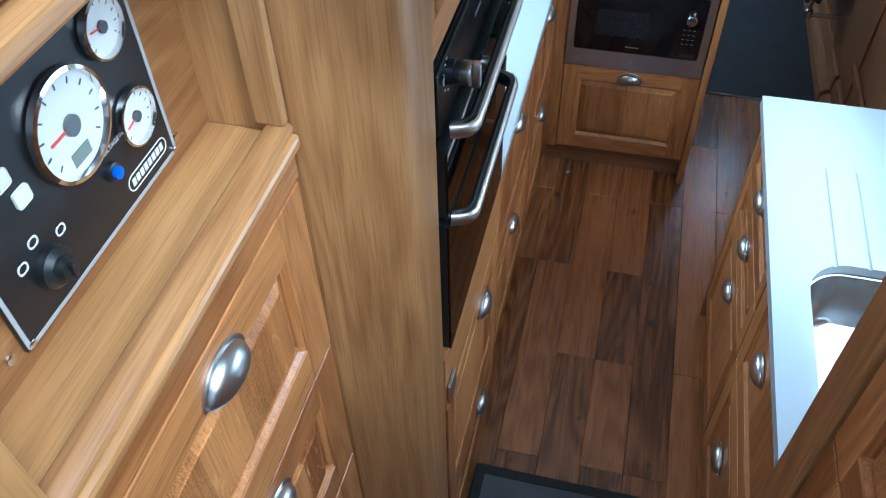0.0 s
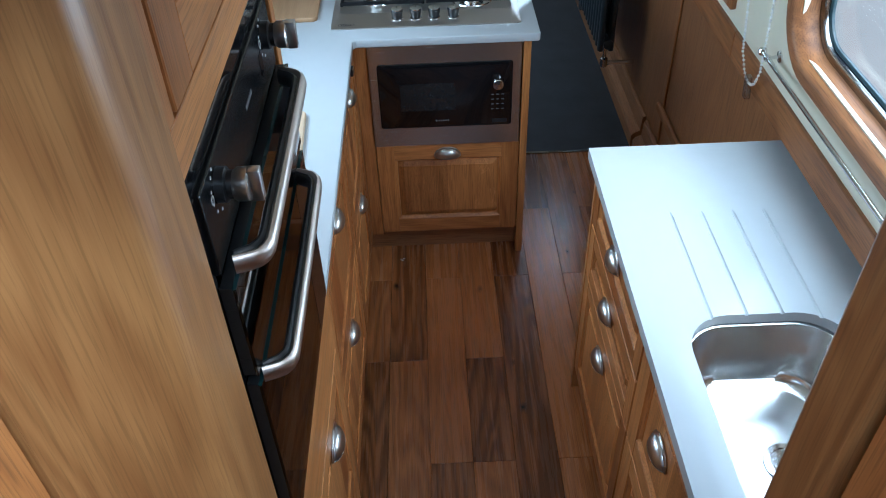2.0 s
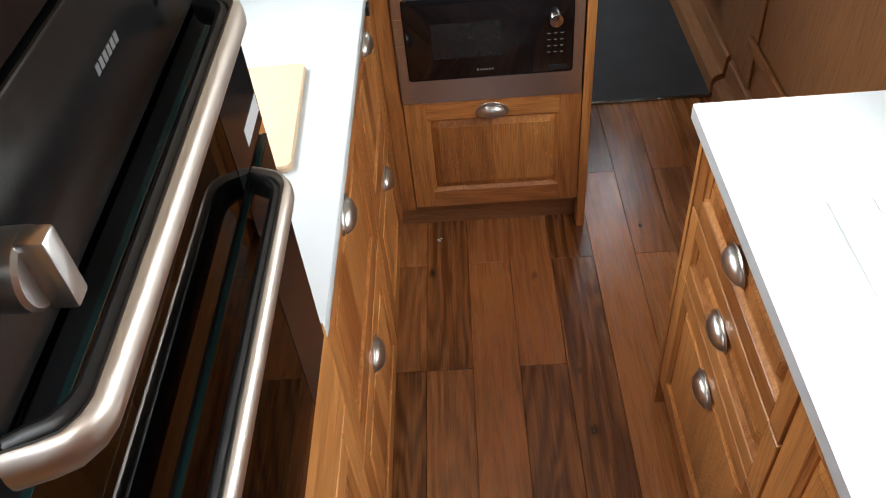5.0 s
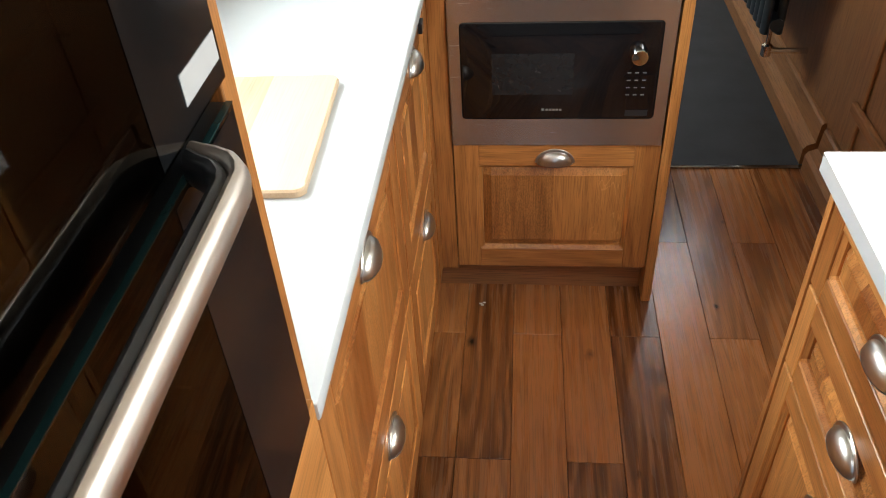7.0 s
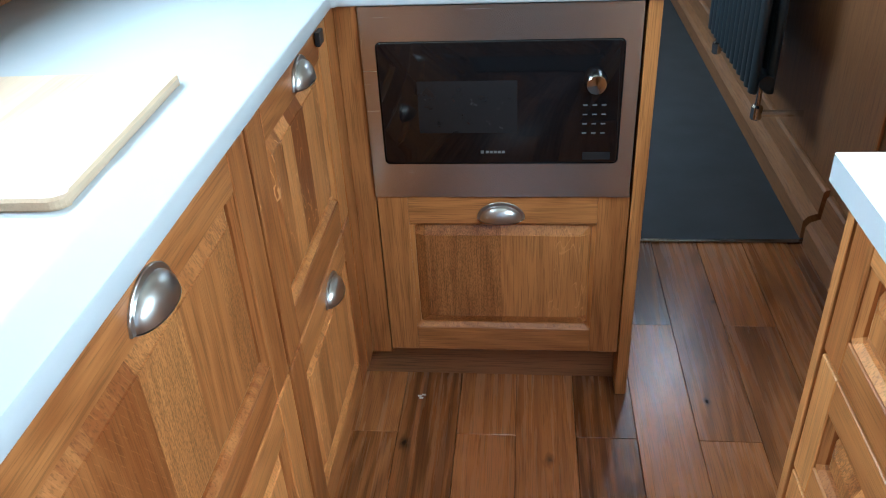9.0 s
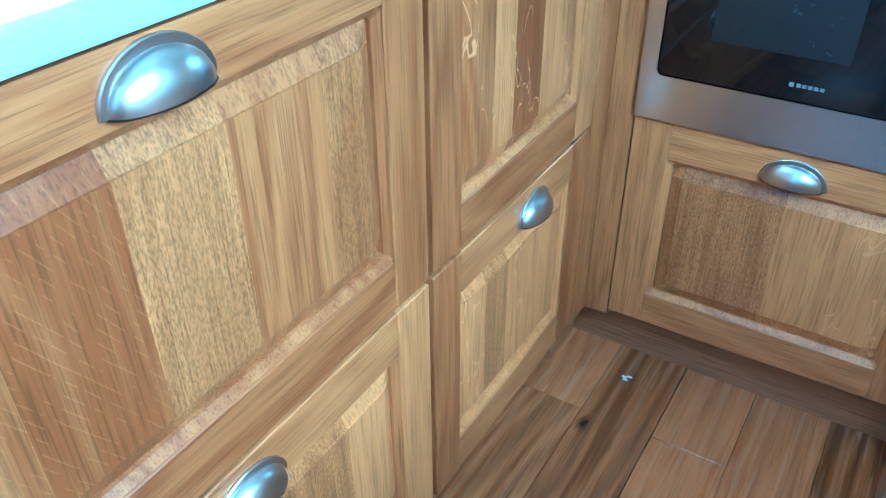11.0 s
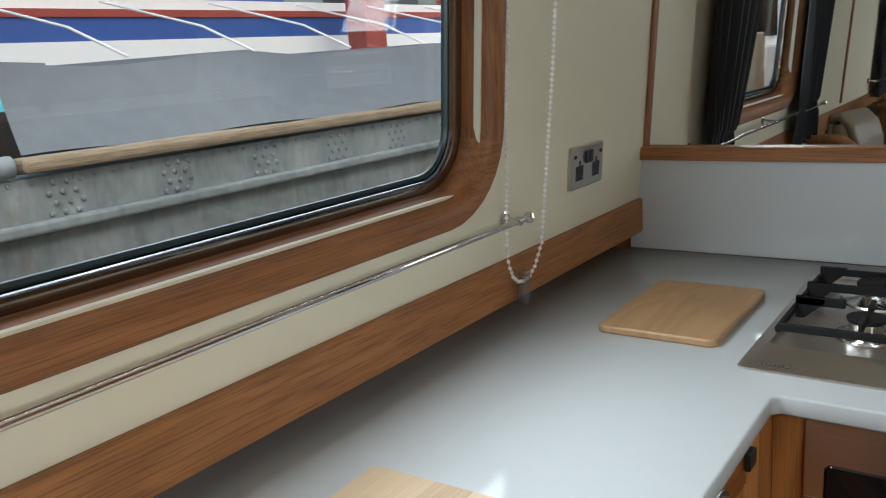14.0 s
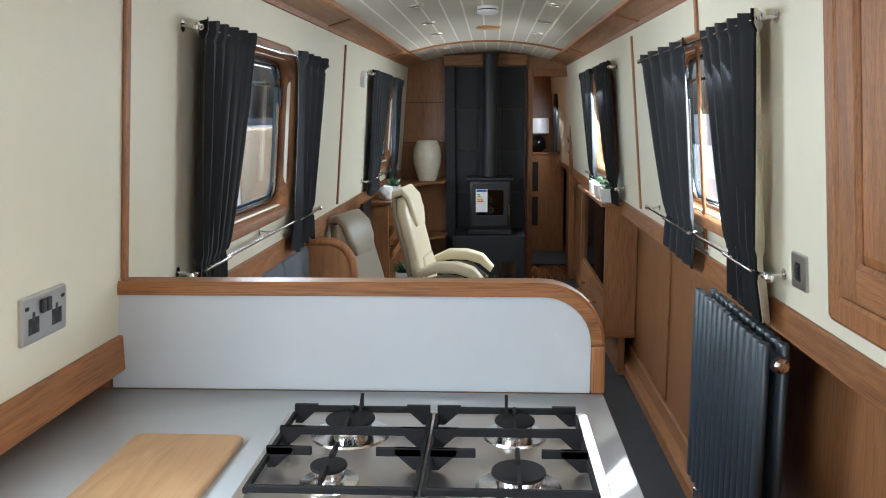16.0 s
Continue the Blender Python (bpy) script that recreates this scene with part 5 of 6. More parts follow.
# ---- saloon: starboard side ----
LX = 1.154
for y in (0.45, 1.55, 2.72, 3.9):
    solo("panel_strip", box(LX - 0.008, LX - 0.0005, y - 0.007, y + 0.007, 0.16, 0.947, 0.002), TRIM["z"], "slim oak strip between lining panels", "trim", "panel strips", "structure")
skirt = [(LX - 0.0005, 0.0045), (LX - 0.055, 0.0045), (LX - 0.055, 0.06), (LX - 0.045, 0.075), (LX - 0.02, 0.085), (LX - 0.016, 0.15), (LX - 0.010, 0.158), (LX - 0.0005, 0.158)]
solo("baseboard", loft([[(x, y, z) for x, z in skirt] for y in (0.66, END - 0.01)], caps=(True, True)), LINING["y"], "moulded oak skirting along the starboard side", "skirting", kind="structure")
solo("baseboard_galley", loft([[(x, y, z - 0.003) for x, z in skirt] for y in (-0.652, 0.632)], caps=(True, True)), LINING["y"], "moulded oak skirting along the starboard side", "skirting", kind="structure")
solo("lower_moulding", box(LX - 0.02, LX - 0.0005, -0.65, 0.50, 0.29, 0.33, 0.008), TRIM["y"], "oak moulding rail on the lining", "trim", kind="structure")

rad = thing("radiator", "anthracite column radiator with a chrome valve on the oak lining", "radiator", (1.03, 1.25, 0.3))
for k in range(13):
    y = 0.955 + 0.0515 * k
    for x, lab in ((0.987, "tube"), (1.032, "rear_tube")):
        sec = [(x + 0.014 * math.sin(2 * math.pi * i / 14), y + 0.0235 * math.cos(2 * math.pi * i / 14)) for i in range(14)]
        part(lab, loft([[(px, py, z) for px, py in sec] for z in (0.33, 0.943)] + [[(x + (px - x) * 0.7, y + (py - y) * 0.8, 0.950) for px, py in sec]], caps=(True, True)), ANTHRACITE, rad, smooth=True)
for z in (0.365, 0.905):
    part("manifold", rod((1.016, 0.925, z), (1.016, 1.60, z), 0.022, 16), ANTHRACITE, rad, smooth=True)
part("valve", lathe([(0.019, 0), (0.019, 0.012), (0.012, 0.016), (0.012, 0.026), (0.001, 0.027)], 8, None, Matrix.Translation((1.016, 0.925, 0.905)) @ Matrix.Rotation(radians(90), 4, "X")), CHROME, rad, "chrome bleed valve")
for y in (0.98, 1.585):
    part("pipe", rod((1.016, y, 0.246), (1.016, y, 0.35), 0.008, 12), CHROME, rad, smooth=True)
    part("valve_tail", rod((1.016, y, 0.25), (1.152, y, 0.25), 0.010, 12), CHROME, rad, smooth=True)
    part("valve_cap", lathe([(0.013, 0.232), (0.017, 0.236), (0.017, 0.272), (0.010, 0.278)], 20, None, Matrix.Translation((1.016, y, 0))), CHROME, rad, smooth=True)

m = side_pose(False, 0.245, 1.065)
hatch = thing("side_hatch", "oak framed side hatch with panelled inner doors, closed", "hatch", m.translation, kind="structure")
part("hatch_frame", ring(-0.5, 0.5, 0, 0.80, 0.004, [(0, 0.0005), (0, 0.014), (0.012, 0.024), (0.055, 0.024), (0.062, 0.018), (0.064, 0.0005)], m=m, n=1), TRIM["z"], hatch, "moulded oak frame")
for u in (-0.434, 0.003):
    panel_front("hatch_door", hatch, m @ Matrix.Translation((u, 0.066, 0.0008)), 0.431, 0.668, "y", None, stile=0.07, staves=4, mats=TRIM)

MY0, MY1, MX = 3.56, 4.78, 0.968
tv = thing("media_cabinet", "oak media cabinet on the side wall with dark screen", "cabinet", (1.05, 4.1, 0.24))
part("near_side", box(MX, 1.15, MY0, MY0 + 0.022, 0.262, 0.989, 0.002), LINING["z"], tv)
part("far_side", box(MX, 1.15, MY1 - 0.022, MY1, 0.262, 0.989, 0.002), LINING["z"], tv)
part("top", box(MX - 0.025, 1.056, MY0 - 0.025, MY1 + 0.025, 0.9895, 1.010, 0.004), TRIM["y"], tv)
part("base", box(MX - 0.02, 1.15, MY0 - 0.02, MY1 + 0.02, 0.238, 0.2615, 0.004), TRIM["y"], tv)
part("shelf", box(MX + 0.015, 1.15, MY0 + 0.0225, MY1 - 0.0225, 0.47, 0.488), LINING["y"], tv)
part("back", box(1.135, 1.15, MY0 + 0.0225, MY1 - 0.0225, 0.489, 0.989), LINING["y"], tv)
for y in (MY0 + 0.025, MY0 + 0.613):
    dr = part("drawer_front", box(MX, MX + 0.017, y, y + 0.58, 0.264, 0.468, 0.003), LINING["y"], tv)
    part("knob", lathe([(0.006, 0), (0.006, 0.012), (0.013, 0.016), (0.013, 0.022), (0.001, 0.025)], 14, None, axes((MX, y + 0.29, 0.37), (0, -1, 0), (0, 0, 1))), TRIM["y"], dr, smooth=True)
part("plinth", box(1.06, 1.098, MY0 + 0.02, MY1 - 0.02, 0.0045, 0.2375), LINING["y"], tv)
scr = thing("television", "black flat television standing in the media cabinet", "television", (1.02, 4.15, 0.488))
part("screen", box(MX + 0.022, MX + 0.029, MY0 + 0.06, MY1 - 0.06, 0.505, 0.965, 0.002), GLOSS_BLACK, scr)
part("casing", box(MX + 0.0295, MX + 0.055, MY0 + 0.05, MY1 - 0.05, 0.4885, 0.975, 0.006), SATIN_BLACK, scr)


def pot_plant(x, y, z, r, h, label, spread=0.05, leaves=26, drop=0.0, square=True):
    t = thing("pot_plant", label, "plant", (x, y, z), "potted plants")
    at = Matrix.Translation((x, y, z))
    if square:
        prof = [(0.0, 0.0), (-0.006, h), (0.002, h), (0.006, h - 0.01)]
        part("pot", loft([rr(-r + i * (1 if k < 2 else 1), r - i, -r + i, r - i, 0.008, zz, 4) for k, (i, zz) in enumerate(prof)], None, at, caps=(True, False)), CERAMIC, t, smooth=True)
    else:
        part("pot", lathe([(r * 0.8, 0), (r, h), (r * 0.9, h), (r * 0.88, h - 0.01)], 24, None, at, caps=(True, False)), CERAMIC, t, smooth=True)
    part("soil", box(-r * 0.85, r * 0.85, -r * 0.85, r * 0.85, h - 0.02, h - 0.008, 0, None, at), IRON, t)
    bm = bmesh.new()
    rng = random.Random(int(x * 1000 + y * 10))
    for k in range(leaves):
        a, tilt, ln = rng.uniform(0, 6.28), rng.uniform(0.15, 1.2) + drop, spread * rng.uniform(0.7, 1.3)
        q = at @ Matrix.Translation((0, 0, h - 0.012)) @ Matrix.Rotation(a, 4, "Z") @ Matrix.Rotation(tilt, 4, "Y")
        loft([[(0.004 * c, 0.004 * d, 0) for c, d in ((1, 0), (0, 1), (-1, 0), (0, -1))], [(0.005 * c, 0.009 * d, ln * 0.5) for c, d in ((1, 0), (0, 1), (-1, 0), (0, -1))], [(0.0006 * c + 0.006, 0.0006 * d, ln) for c, d in ((1, 0), (0, 1), (-1, 0), (0, -1))]], bm, q, caps=(True, True))
    tagged(part("leaves", bm, GREEN, t, "green succulent leaves", smooth=True), kind="stuff")


pot_plant(0.995, 3.64, 1.0105, 0.042, 0.075, "small white square pot with a green succulent")
pot_plant(0.995, 3.90, 1.0105, 0.042, 0.075, "small white square pot with a green succulent", leaves=14)
pot_plant(0.995, 4.16, 1.0105, 0.042, 0.075, "small white square pot with a green succulent", leaves=8)

# ---- saloon: port side ----
bench = thing("bench_seat", "built-in bench with slate upholstered back and rounded oak end", "bench", (-0.3, 1.9, 0))
part("seat_box", box(-0.57, -0.02, 0.80, 2.52, 0.005, 0.36, 0.004), LINING["y"], bench)
part("seat_cushion", box(-0.56, 0.0, 0.80, 2.52, 0.3605, 0.46, 0.03), BENCH, bench, "slate fabric seat cushion", smooth=True)
for k in range(4):
    part("back_cushion", box(-0.565, -0.475, 0.82 + 0.425 * k, 0.82 + 0.425 * k + 0.42, 0.4605, 0.945, 0.025), BENCH, bench, "slate fabric back pad", smooth=True)
sec = [(-0.575, 0.005), (-0.12, 0.005), (-0.20, 0.5), (-0.28, 0.78)] + [(-0.40 + 0.11 * math.cos(radians(a)), 0.84 + 0.11 * math.sin(radians(a))) for a in range(0, 91, 10)] + [(-0.575, 0.95)]
part("end_board", loft([[(x, y, z) for x, z in sec] for y in (2.525, 2.55)], caps=(True, True)), LINING["z"], bench, "oak end board", smooth=True)
part("end_capping", tube([(x, 2.5375, z) for x, z in sec[1:]], 0.021, 10), TRIM["z"], bench, "rounded oak capping", smooth=True)


def recliner(m, hide, back_hide, label):
    """A leather swivel chair: base, seat, tall back with a head pillow, two curved arms. Faces +x in its own space."""
    t = thing("recliner_chair", label, "armchair", m.translation, "saloon armchairs")
    def slab(path, half, thick, bev=0.25):
        """A padded board that follows a side path of (x, z), with rounded edges."""
        loops = []
        for i, (x, z) in enumerate(path):
            a, b = Vector(path[max(i - 1, 0)]), Vector(path[min(i + 1, len(path) - 1)])
            d = (b - a).normalized()
            n = Vector((d.y, -d.x))
            k = 0.72 if i in (0, len(path) - 1) else 1.0
            loops.append([(x + n.x * thick * k * math.copysign(abs(math.cos(q)) ** 0.6, math.cos(q)), half * k * math.copysign(abs(math.sin(q)) ** 0.35, math.sin(q)), z + n.y * thick * k * math.copysign(abs(math.cos(q)) ** 0.6, math.cos(q))) for q in [2 * math.pi * j / 28 for j in range(28)]])
        return loft(loops, None, m, caps=(True, True))
    part("base_ring", lathe([(0.27, 0.0), (0.28, 0.015), (0.27, 0.03), (0.22, 0.03), (0.21, 0.0)], 36, None, m), LINING["x"], t, smooth=True)
    part("column", lathe([(0.05, 0.03), (0.045, 0.3)], 20, None, m), SATIN_BLACK, t, smooth=True)
    part("seat_shell", slab([(-0.27, 0.33), (0.0, 0.32), (0.25, 0.35)], 0.25, 0.035), back_hide, t, smooth=True)
    part("seat_cushion", slab([(-0.25, 0.42), (-0.1, 0.415), (0.1, 0.42), (0.24, 0.44), (0.29, 0.415)], 0.245, 0.06), hide, t, "padded leather seat", smooth=True)
    path = [(-0.24, 0.44), (-0.265, 0.56), (-0.30, 0.70), (-0.345, 0.83), (-0.385, 0.94), (-0.405, 1.03)]
    part("back_shell", slab([(x - 0.055, z) for x, z in path], 0.25, 0.03), back_hide, t, "smooth outer back", smooth=True)
    part("back_cushion", slab(path, 0.245, 0.055), hide, t, "padded leather back", smooth=True)
    part("lumbar_pad", slab([(-0.205, 0.50), (-0.215, 0.58), (-0.245, 0.68)], 0.20, 0.035), hide, t, smooth=True)
    hp = slab([(-0.29, 0.86), (-0.315, 0.94), (-0.345, 1.02), (-0.40, 1.065), (-0.46, 1.05), (-0.485, 0.97)], 0.18, 0.028)
    part("head_pillow", hp, hide, t, "draped leather head pillow", smooth=True)
    for s in (-1, 1):
        am = Matrix.Translation((0, 0.27 * s, 0))
        b = slab([(-0.25, 0.60), (-0.1, 0.645), (0.05, 0.645), (0.17, 0.62), (0.26, 0.555)], 0.055, 0.032)
        bmesh.ops.transform(b, matrix=m @ am @ m.inverted(), verts=b.verts)
        part("arm_pad", b, hide, t, "curved padded arm", smooth=True)
        b = slab([(-0.24, 0.545), (-0.05, 0.575), (0.08, 0.565), (0.2, 0.50), (0.1, 0.40), (-0.1, 0.35)], 0.04, 0.028)
        bmesh.ops.transform(b, matrix=m @ am @ m.inverted(), verts=b.verts)
        part("arm_side", b, back_hide, t, smooth=True)
    return t


recliner(Matrix.Translation((0.12, 3.75, 0.005)) @ Matrix.Rotation(radians(-6), 4, "Z") @ Matrix.Diagonal((0.74, 0.85, 1.0, 1)), LEATHER, TAUPE, "cream leather recliner armchair with taupe back")
recliner(Matrix.Translation((-0.10, 3.05, 0.005)) @ Matrix.Rotation(radians(-14), 4, "Z") @ Matrix.Diagonal((0.80, 0.85, 0.93, 1)), TAUPE, TAUPE, "taupe leather recliner armchair seen from behind")

tab = thing("side_table", "small round glass-topped table between the chairs", "table", (0.28, 2.75, 0))
part("top", lathe([(0.17, 0.70), (0.175, 0.706), (0.17, 0.712), (0.001, 0.712)], 40, None, Matrix.Translation((0.28, 2.75, 0))), TUMBLER, tab, "clear glass top", smooth=True)
part("column", lathe([(0.14, 0.005), (0.135, 0.02), (0.03, 0.035), (0.02, 0.06), (0.02, 0.68), (0.06, 0.699)], 28, None, Matrix.Translation((0.28, 2.75, 0))), CHROME, tab, smooth=True)
tum = bmesh.new()
loops = []
for rr_, z in ((0.034, 0.7125), (0.036, 0.74), (0.039, 0.80), (0.041, 0.822), (0.038, 0.822), (0.034, 0.74), (0.03, 0.722)):
    loops.append([((rr_ + 0.0016 * math.cos(22 * a)) * math.cos(a) + 0.40, (rr_ + 0.0016 * math.cos(22 * a)) * math.sin(a) + 2.75, z) for a in [2 * math.pi * k / 132 for k in range(132)]])
solo("tumbler", loft(loops, caps=(True, True)), TUMBLER, "ribbed smoked glass tumbler on the side table", "glass", smooth=True)
solo("plate", lathe([(0.05, 0.713), (0.075, 0.722), (0.08, 0.728), (0.072, 0.724), (0.001, 0.716)], 36, None, Matrix.Translation((0.22, 2.72, 0))), CERAMIC, "white plate on the side table", "plate", smooth=True)
gl = thing("wine_glass", "clear stemmed glass lying by the plate", "glass", (0.31, 2.70, 0.713))
part("bowl", lathe([(0.02, 0.713), (0.024, 0.716), (0.004, 0.72), (0.004, 0.74), (0.022, 0.75), (0.028, 0.765), (0.026, 0.775)], 24, None, Matrix.Translation((0.315, 2.72, 0)), caps=(True, False)), TUMBLER, gl, smooth=True)

# corner unit to port, with open shelves and a curved top
unit = thing("corner_shelf_unit", "oak shelf unit with open compartments and curved corner top", "shelf unit", (-0.4, 5.2, 0))
part("end_side", box(-0.575, -0.36, 4.35, 4.372, 0.005, 0.915, 0.002), LINING["z"], unit)
part("middle_side", box(-0.575, -0.30, 5.1, 5.122, 0.005, 0.915, 0.002), LINING["z"], unit)
part("top_board", box(-0.575, -0.32, 4.33, 5.45, 0.9155, 0.937, 0.003), TRIM["y"], unit)
corner = [(-0.575, 5.45), (-0.32, 5.45)] + [(-0.32 + 0.24 * (1 - math.cos(radians(a))), 5.45 + 0.62 * math.sin(radians(a))) for a in range(10, 91, 10)] + [(-0.07, 6.39), (-0.575, 6.39)]
for z, nm in ((0.9155, "curved_top"), (0.43, "curved_shelf")):
    part(nm, outline(corner, z, z + 0.022, 0.003), TRIM["x"], unit, smooth=True)
part("shelf", box(-0.575, -0.34, 4.373, 5.45, 0.54, 0.558, 0.002), TRIM["y"], unit)
part("back_board", box(-0.578, -0.560, 4.373, 6.38, 0.02, 0.915), LINING["y"], unit)
part("corner_post", box(-0.335, -0.31, 5.43, 5.455, 0.005, 0.915, 0.003), TRIM["z"], unit)
part("front_board", box(-0.345, -0.33, 4.373, 5.43, 0.56, 0.60, 0.002), TRIM["y"], unit)
solo("framed_screen", box(-0.50, -0.47, 4.00, 4.33, 0.72, 0.96, 0.004, None, None), SATIN_BLACK, "dark framed flat panel beside the shelf unit", "picture")
pot_plant(-0.36, 4.62, 0.937, 0.045, 0.085, "white pot with a spiky green succulent", 0.075, 30)
sh = bmesh.new()
bmesh.ops.create_icosphere(sh, subdivisions=4, radius=0.055)
for v in sh.verts:
    v.co *= 1 + 0.16 * noise.noise(v.co * 30) + 0.1 * noise.noise(v.co * 70)
    v.co.z = max(v.co.z, -0.047) * 0.95
bmesh.ops.translate(sh, vec=(-0.39, 4.50, 0.982), verts=sh.verts)
solo("shell_ornament", sh, CERAMIC, "knobbly white shell ornament on the shelf unit", "ornament", smooth=True)
pot_plant(-0.26, 4.55, 0.0065, 0.07, 0.42, "tall white planter with trailing green leaves", 0.12, 60, 0.3)
vase = [(0.075, 0.0), (0.10, 0.07), (0.122, 0.16), (0.125, 0.22), (0.115, 0.29), (0.095, 0.345), (0.088, 0.352), (0.085, 0.345)]
solo("vase", lathe(vase, 40, None, Matrix.Translation((-0.236, 6.15, 0.938))), SHELL, "large cream mother-of-pearl vase on the corner top", "vase", smooth=True)
for i, (y, z) in enumerate(((4.7, 0.5585), (4.85, 0.5585))):
    solo("wine_glass", lathe([(0.03, 0), (0.028, 0.003), (0.004, 0.006), (0.004, 0.07), (0.028, 0.09), (0.034, 0.12), (0.030, 0.15)], 20, None, Matrix.Translation((-0.42, y, z)), caps=(True, False)), TUMBLER, "clear stemmed wine glass on the open shelf", "glass", "wine glasses", smooth=True)

# ---- end of the saloon ----
DX0, DX1 = 0.70, 1.035
wb = bmesh.new()
box(-0.62, DX0 - 0.03, END, END + 0.05, 0, 2.12, 0, wb)
box(DX1 + 0.03, 1.19, END, END + 0.05, 0, 2.12, 0, wb)
box(DX0 - 0.03, DX1 + 0.03, END, END + 0.05, 1.86, 2.12, 0, wb)
solo("wall_bow", wb, LINING["z"], "oak lined bulkhead with a doorway and stove alcove", "wall", kind="structure")
df = bmesh.new()
for x0, x1, z0, z1 in ((DX0 - 0.05, DX0, 0.005, 1.90), (DX1, DX1 + 0.05, 0.005, 1.90), (DX0, DX1, 1.84, 1.90)):
    box(x0, x1, END - 0.02, END + 0.07, z0, z1, 0.004, df)
solo("door_1", df, TRIM["z"], "oak door casing around the open doorway", "door casing", kind="structure")
for z in (1.26, 1.62):
    solo("bulkhead_bead", box(-0.50, -0.10, END - 0.006, END - 0.0005, z, z + 0.006, 0.001), SATIN_BLACK, "dark panel joint on the bulkhead", "trim", "bulkhead joints", "structure")
al = thing("stove_alcove", "black tiled stove surround under an oak mantel box", "fireplace", (0.28, END, 0), kind="structure")
for i in range(3):
    for j in range(4):
        x0, z0 = 0.005 + 0.203 * i, 0.44 + 0.373 * j
        part("tile", box(x0, x0 + 0.2, END - 0.014, END - 0.001, z0, z0 + 0.37, 0.002), TILE, al)
part("side_tile", box(-0.085, 0.003, END - 0.10, END - 0.001, 0.005, 1.935, 0.003), TILE, al)
part("side_tile", box(0.616, 0.636, END - 0.06, END - 0.001, 0.005, 1.935, 0.003), TILE, al)
part("mantel_box", box(-0.088, 0.64, END - 0.12, END - 0.0005, 1.937, 2.03, 0.004), TRIM["x"], al, "oak box beam")
part("hearth", box(0.004, 0.615, 5.86, END - 0.001, 0.005, 0.481, 0.004), TILE, al, "black tiled hearth plinth")
st = thing("wood_stove", "black cast-iron wood stove with glazed door and energy label", "stove", (0.28, 6.1, 0.435))
part("body", box(0.11, 0.46, 5.98, 6.27, 0.475, 0.90, 0.012), STOVE, st, smooth=True)
part("top_plate", box(0.085, 0.485, 5.95, 6.29, 0.9005, 0.925, 0.006), STOVE, st)
part("base_plate", box(0.10, 0.47, 5.955, 6.28, 0.4355, 0.4745, 0.006), STOVE, st)
part("door", loft([rr(0.135, 0.435, 0.505, 0.875, 0.02, 0), rr(0.135, 0.435, 0.505, 0.875, 0.02, 0.02), rr(0.165, 0.405, 0.60, 0.82, 0.02, 0.02), rr(0.165, 0.405, 0.60, 0.82, 0.02, 0.004)], None, axes((0, 5.979, 0), (1, 0, 0), (0, 0, 1))), STOVE, st)
part("door_glass", box(0.166, 0.404, 5.968, 5.972, 0.602, 0.818), OVEN_GLASS, st)
part("handle", rod((0.448, 5.955, 0.60), (0.448, 5.955, 0.70), 0.007), CHROME, st, smooth=True)
part("flue", rod((0.285, 6.14, 0.92), (0.285, 6.14, 1.98), 0.062, 28), STOVE, st, smooth=True)
lm = axes((0.165, 5.953, 0.63), (1, 0, 0), (0, 0, 1))
part("energy_label", box(0, 0.10, 0, 0.20, 0, 0.001, 0, None, lm), WHITE, st, "white energy label")
part("label_header", box(0.006, 0.094, 0.175, 0.195, 0.0011, 0.0015, 0, None, lm), plain("label_blue", (0.02, 0.11, 0.4), 0.5), st)
for k, c in enumerate(((0.02, 0.35, 0.08), (0.25, 0.5, 0.05), (0.7, 0.6, 0.03), (0.75, 0.3, 0.03), (0.6, 0.05, 0.04))):
    part("label_band", box(0.012, 0.035 + 0.008 * k, 0.145 - 0.014 * k, 0.156 - 0.014 * k, 0.0011, 0.0015, 0, None, lm), plain("label_band_%s" % "abcde"[k], c, 0.5), st)
part("log", rod((0.20, 6.03, 0.63), (0.38, 6.05, 0.66), 0.03, 14), BEECH, st, "pale logs behind the glass", smooth=True)
part("log", rod((0.19, 6.05, 0.77), (0.39, 6.06, 0.775), 0.025, 14), BEECH, st, "pale logs behind the glass", smooth=True)
st.location += Vector((0.03, 0, 0.048))

# ---- cabin beyond the doorway ----
solo("wall_cabin", box(0.1, 1.19, 8.35, 8.4, 0, 2.12), LINING["z"], "oak lined far bulkhead of the next cabin", "wall", kind="structure")
solo("wall_cabin_port", box(0.30, 0.34, END + 0.051, 8.35, 0, 2.12), LINING["z"], "oak lined partition beyond the doorway", "wall", kind="structure")
solo("cabin_carpet", box(0.345, 1.13, 7.15, 8.35, -0.012, 0.006), CARPET, "charcoal carpet in the next cabin", "carpet", kind="structure")
cb = thing("cabin_cabinet", "dark oak cabinet with open shelves below a lamp", "cabinet", (0.85, 8.1, 0))
part("body", box(0.62, 1.12, 7.9, 8.345, 0.007, 1.08, 0.003), LINING["z"], cb)
part("top", box(0.60, 1.13, 7.88, 8.345, 1.0805, 1.10, 0.004), TRIM["x"], cb)
# black sheets on the solid body paint the shade inside open shelves
for z in (0.30, 0.68):
    part("open_shelf", box(0.66, 0.84, 7.893, 7.899, z, z + 0.32), SATIN_BLACK, cb)
lp = thing("table_lamp", "table lamp with a white drum shade and glass globe base", "lamp", (0.84, 8.05, 1.1))
part("shade", lathe([(0.12, 1.305), (0.125, 1.306), (0.115, 1.47), (0.11, 1.47)], 32, None, Matrix.Translation((0.84, 8.05, 0)), caps=(False, False)), WHITE, lp, smooth=True)
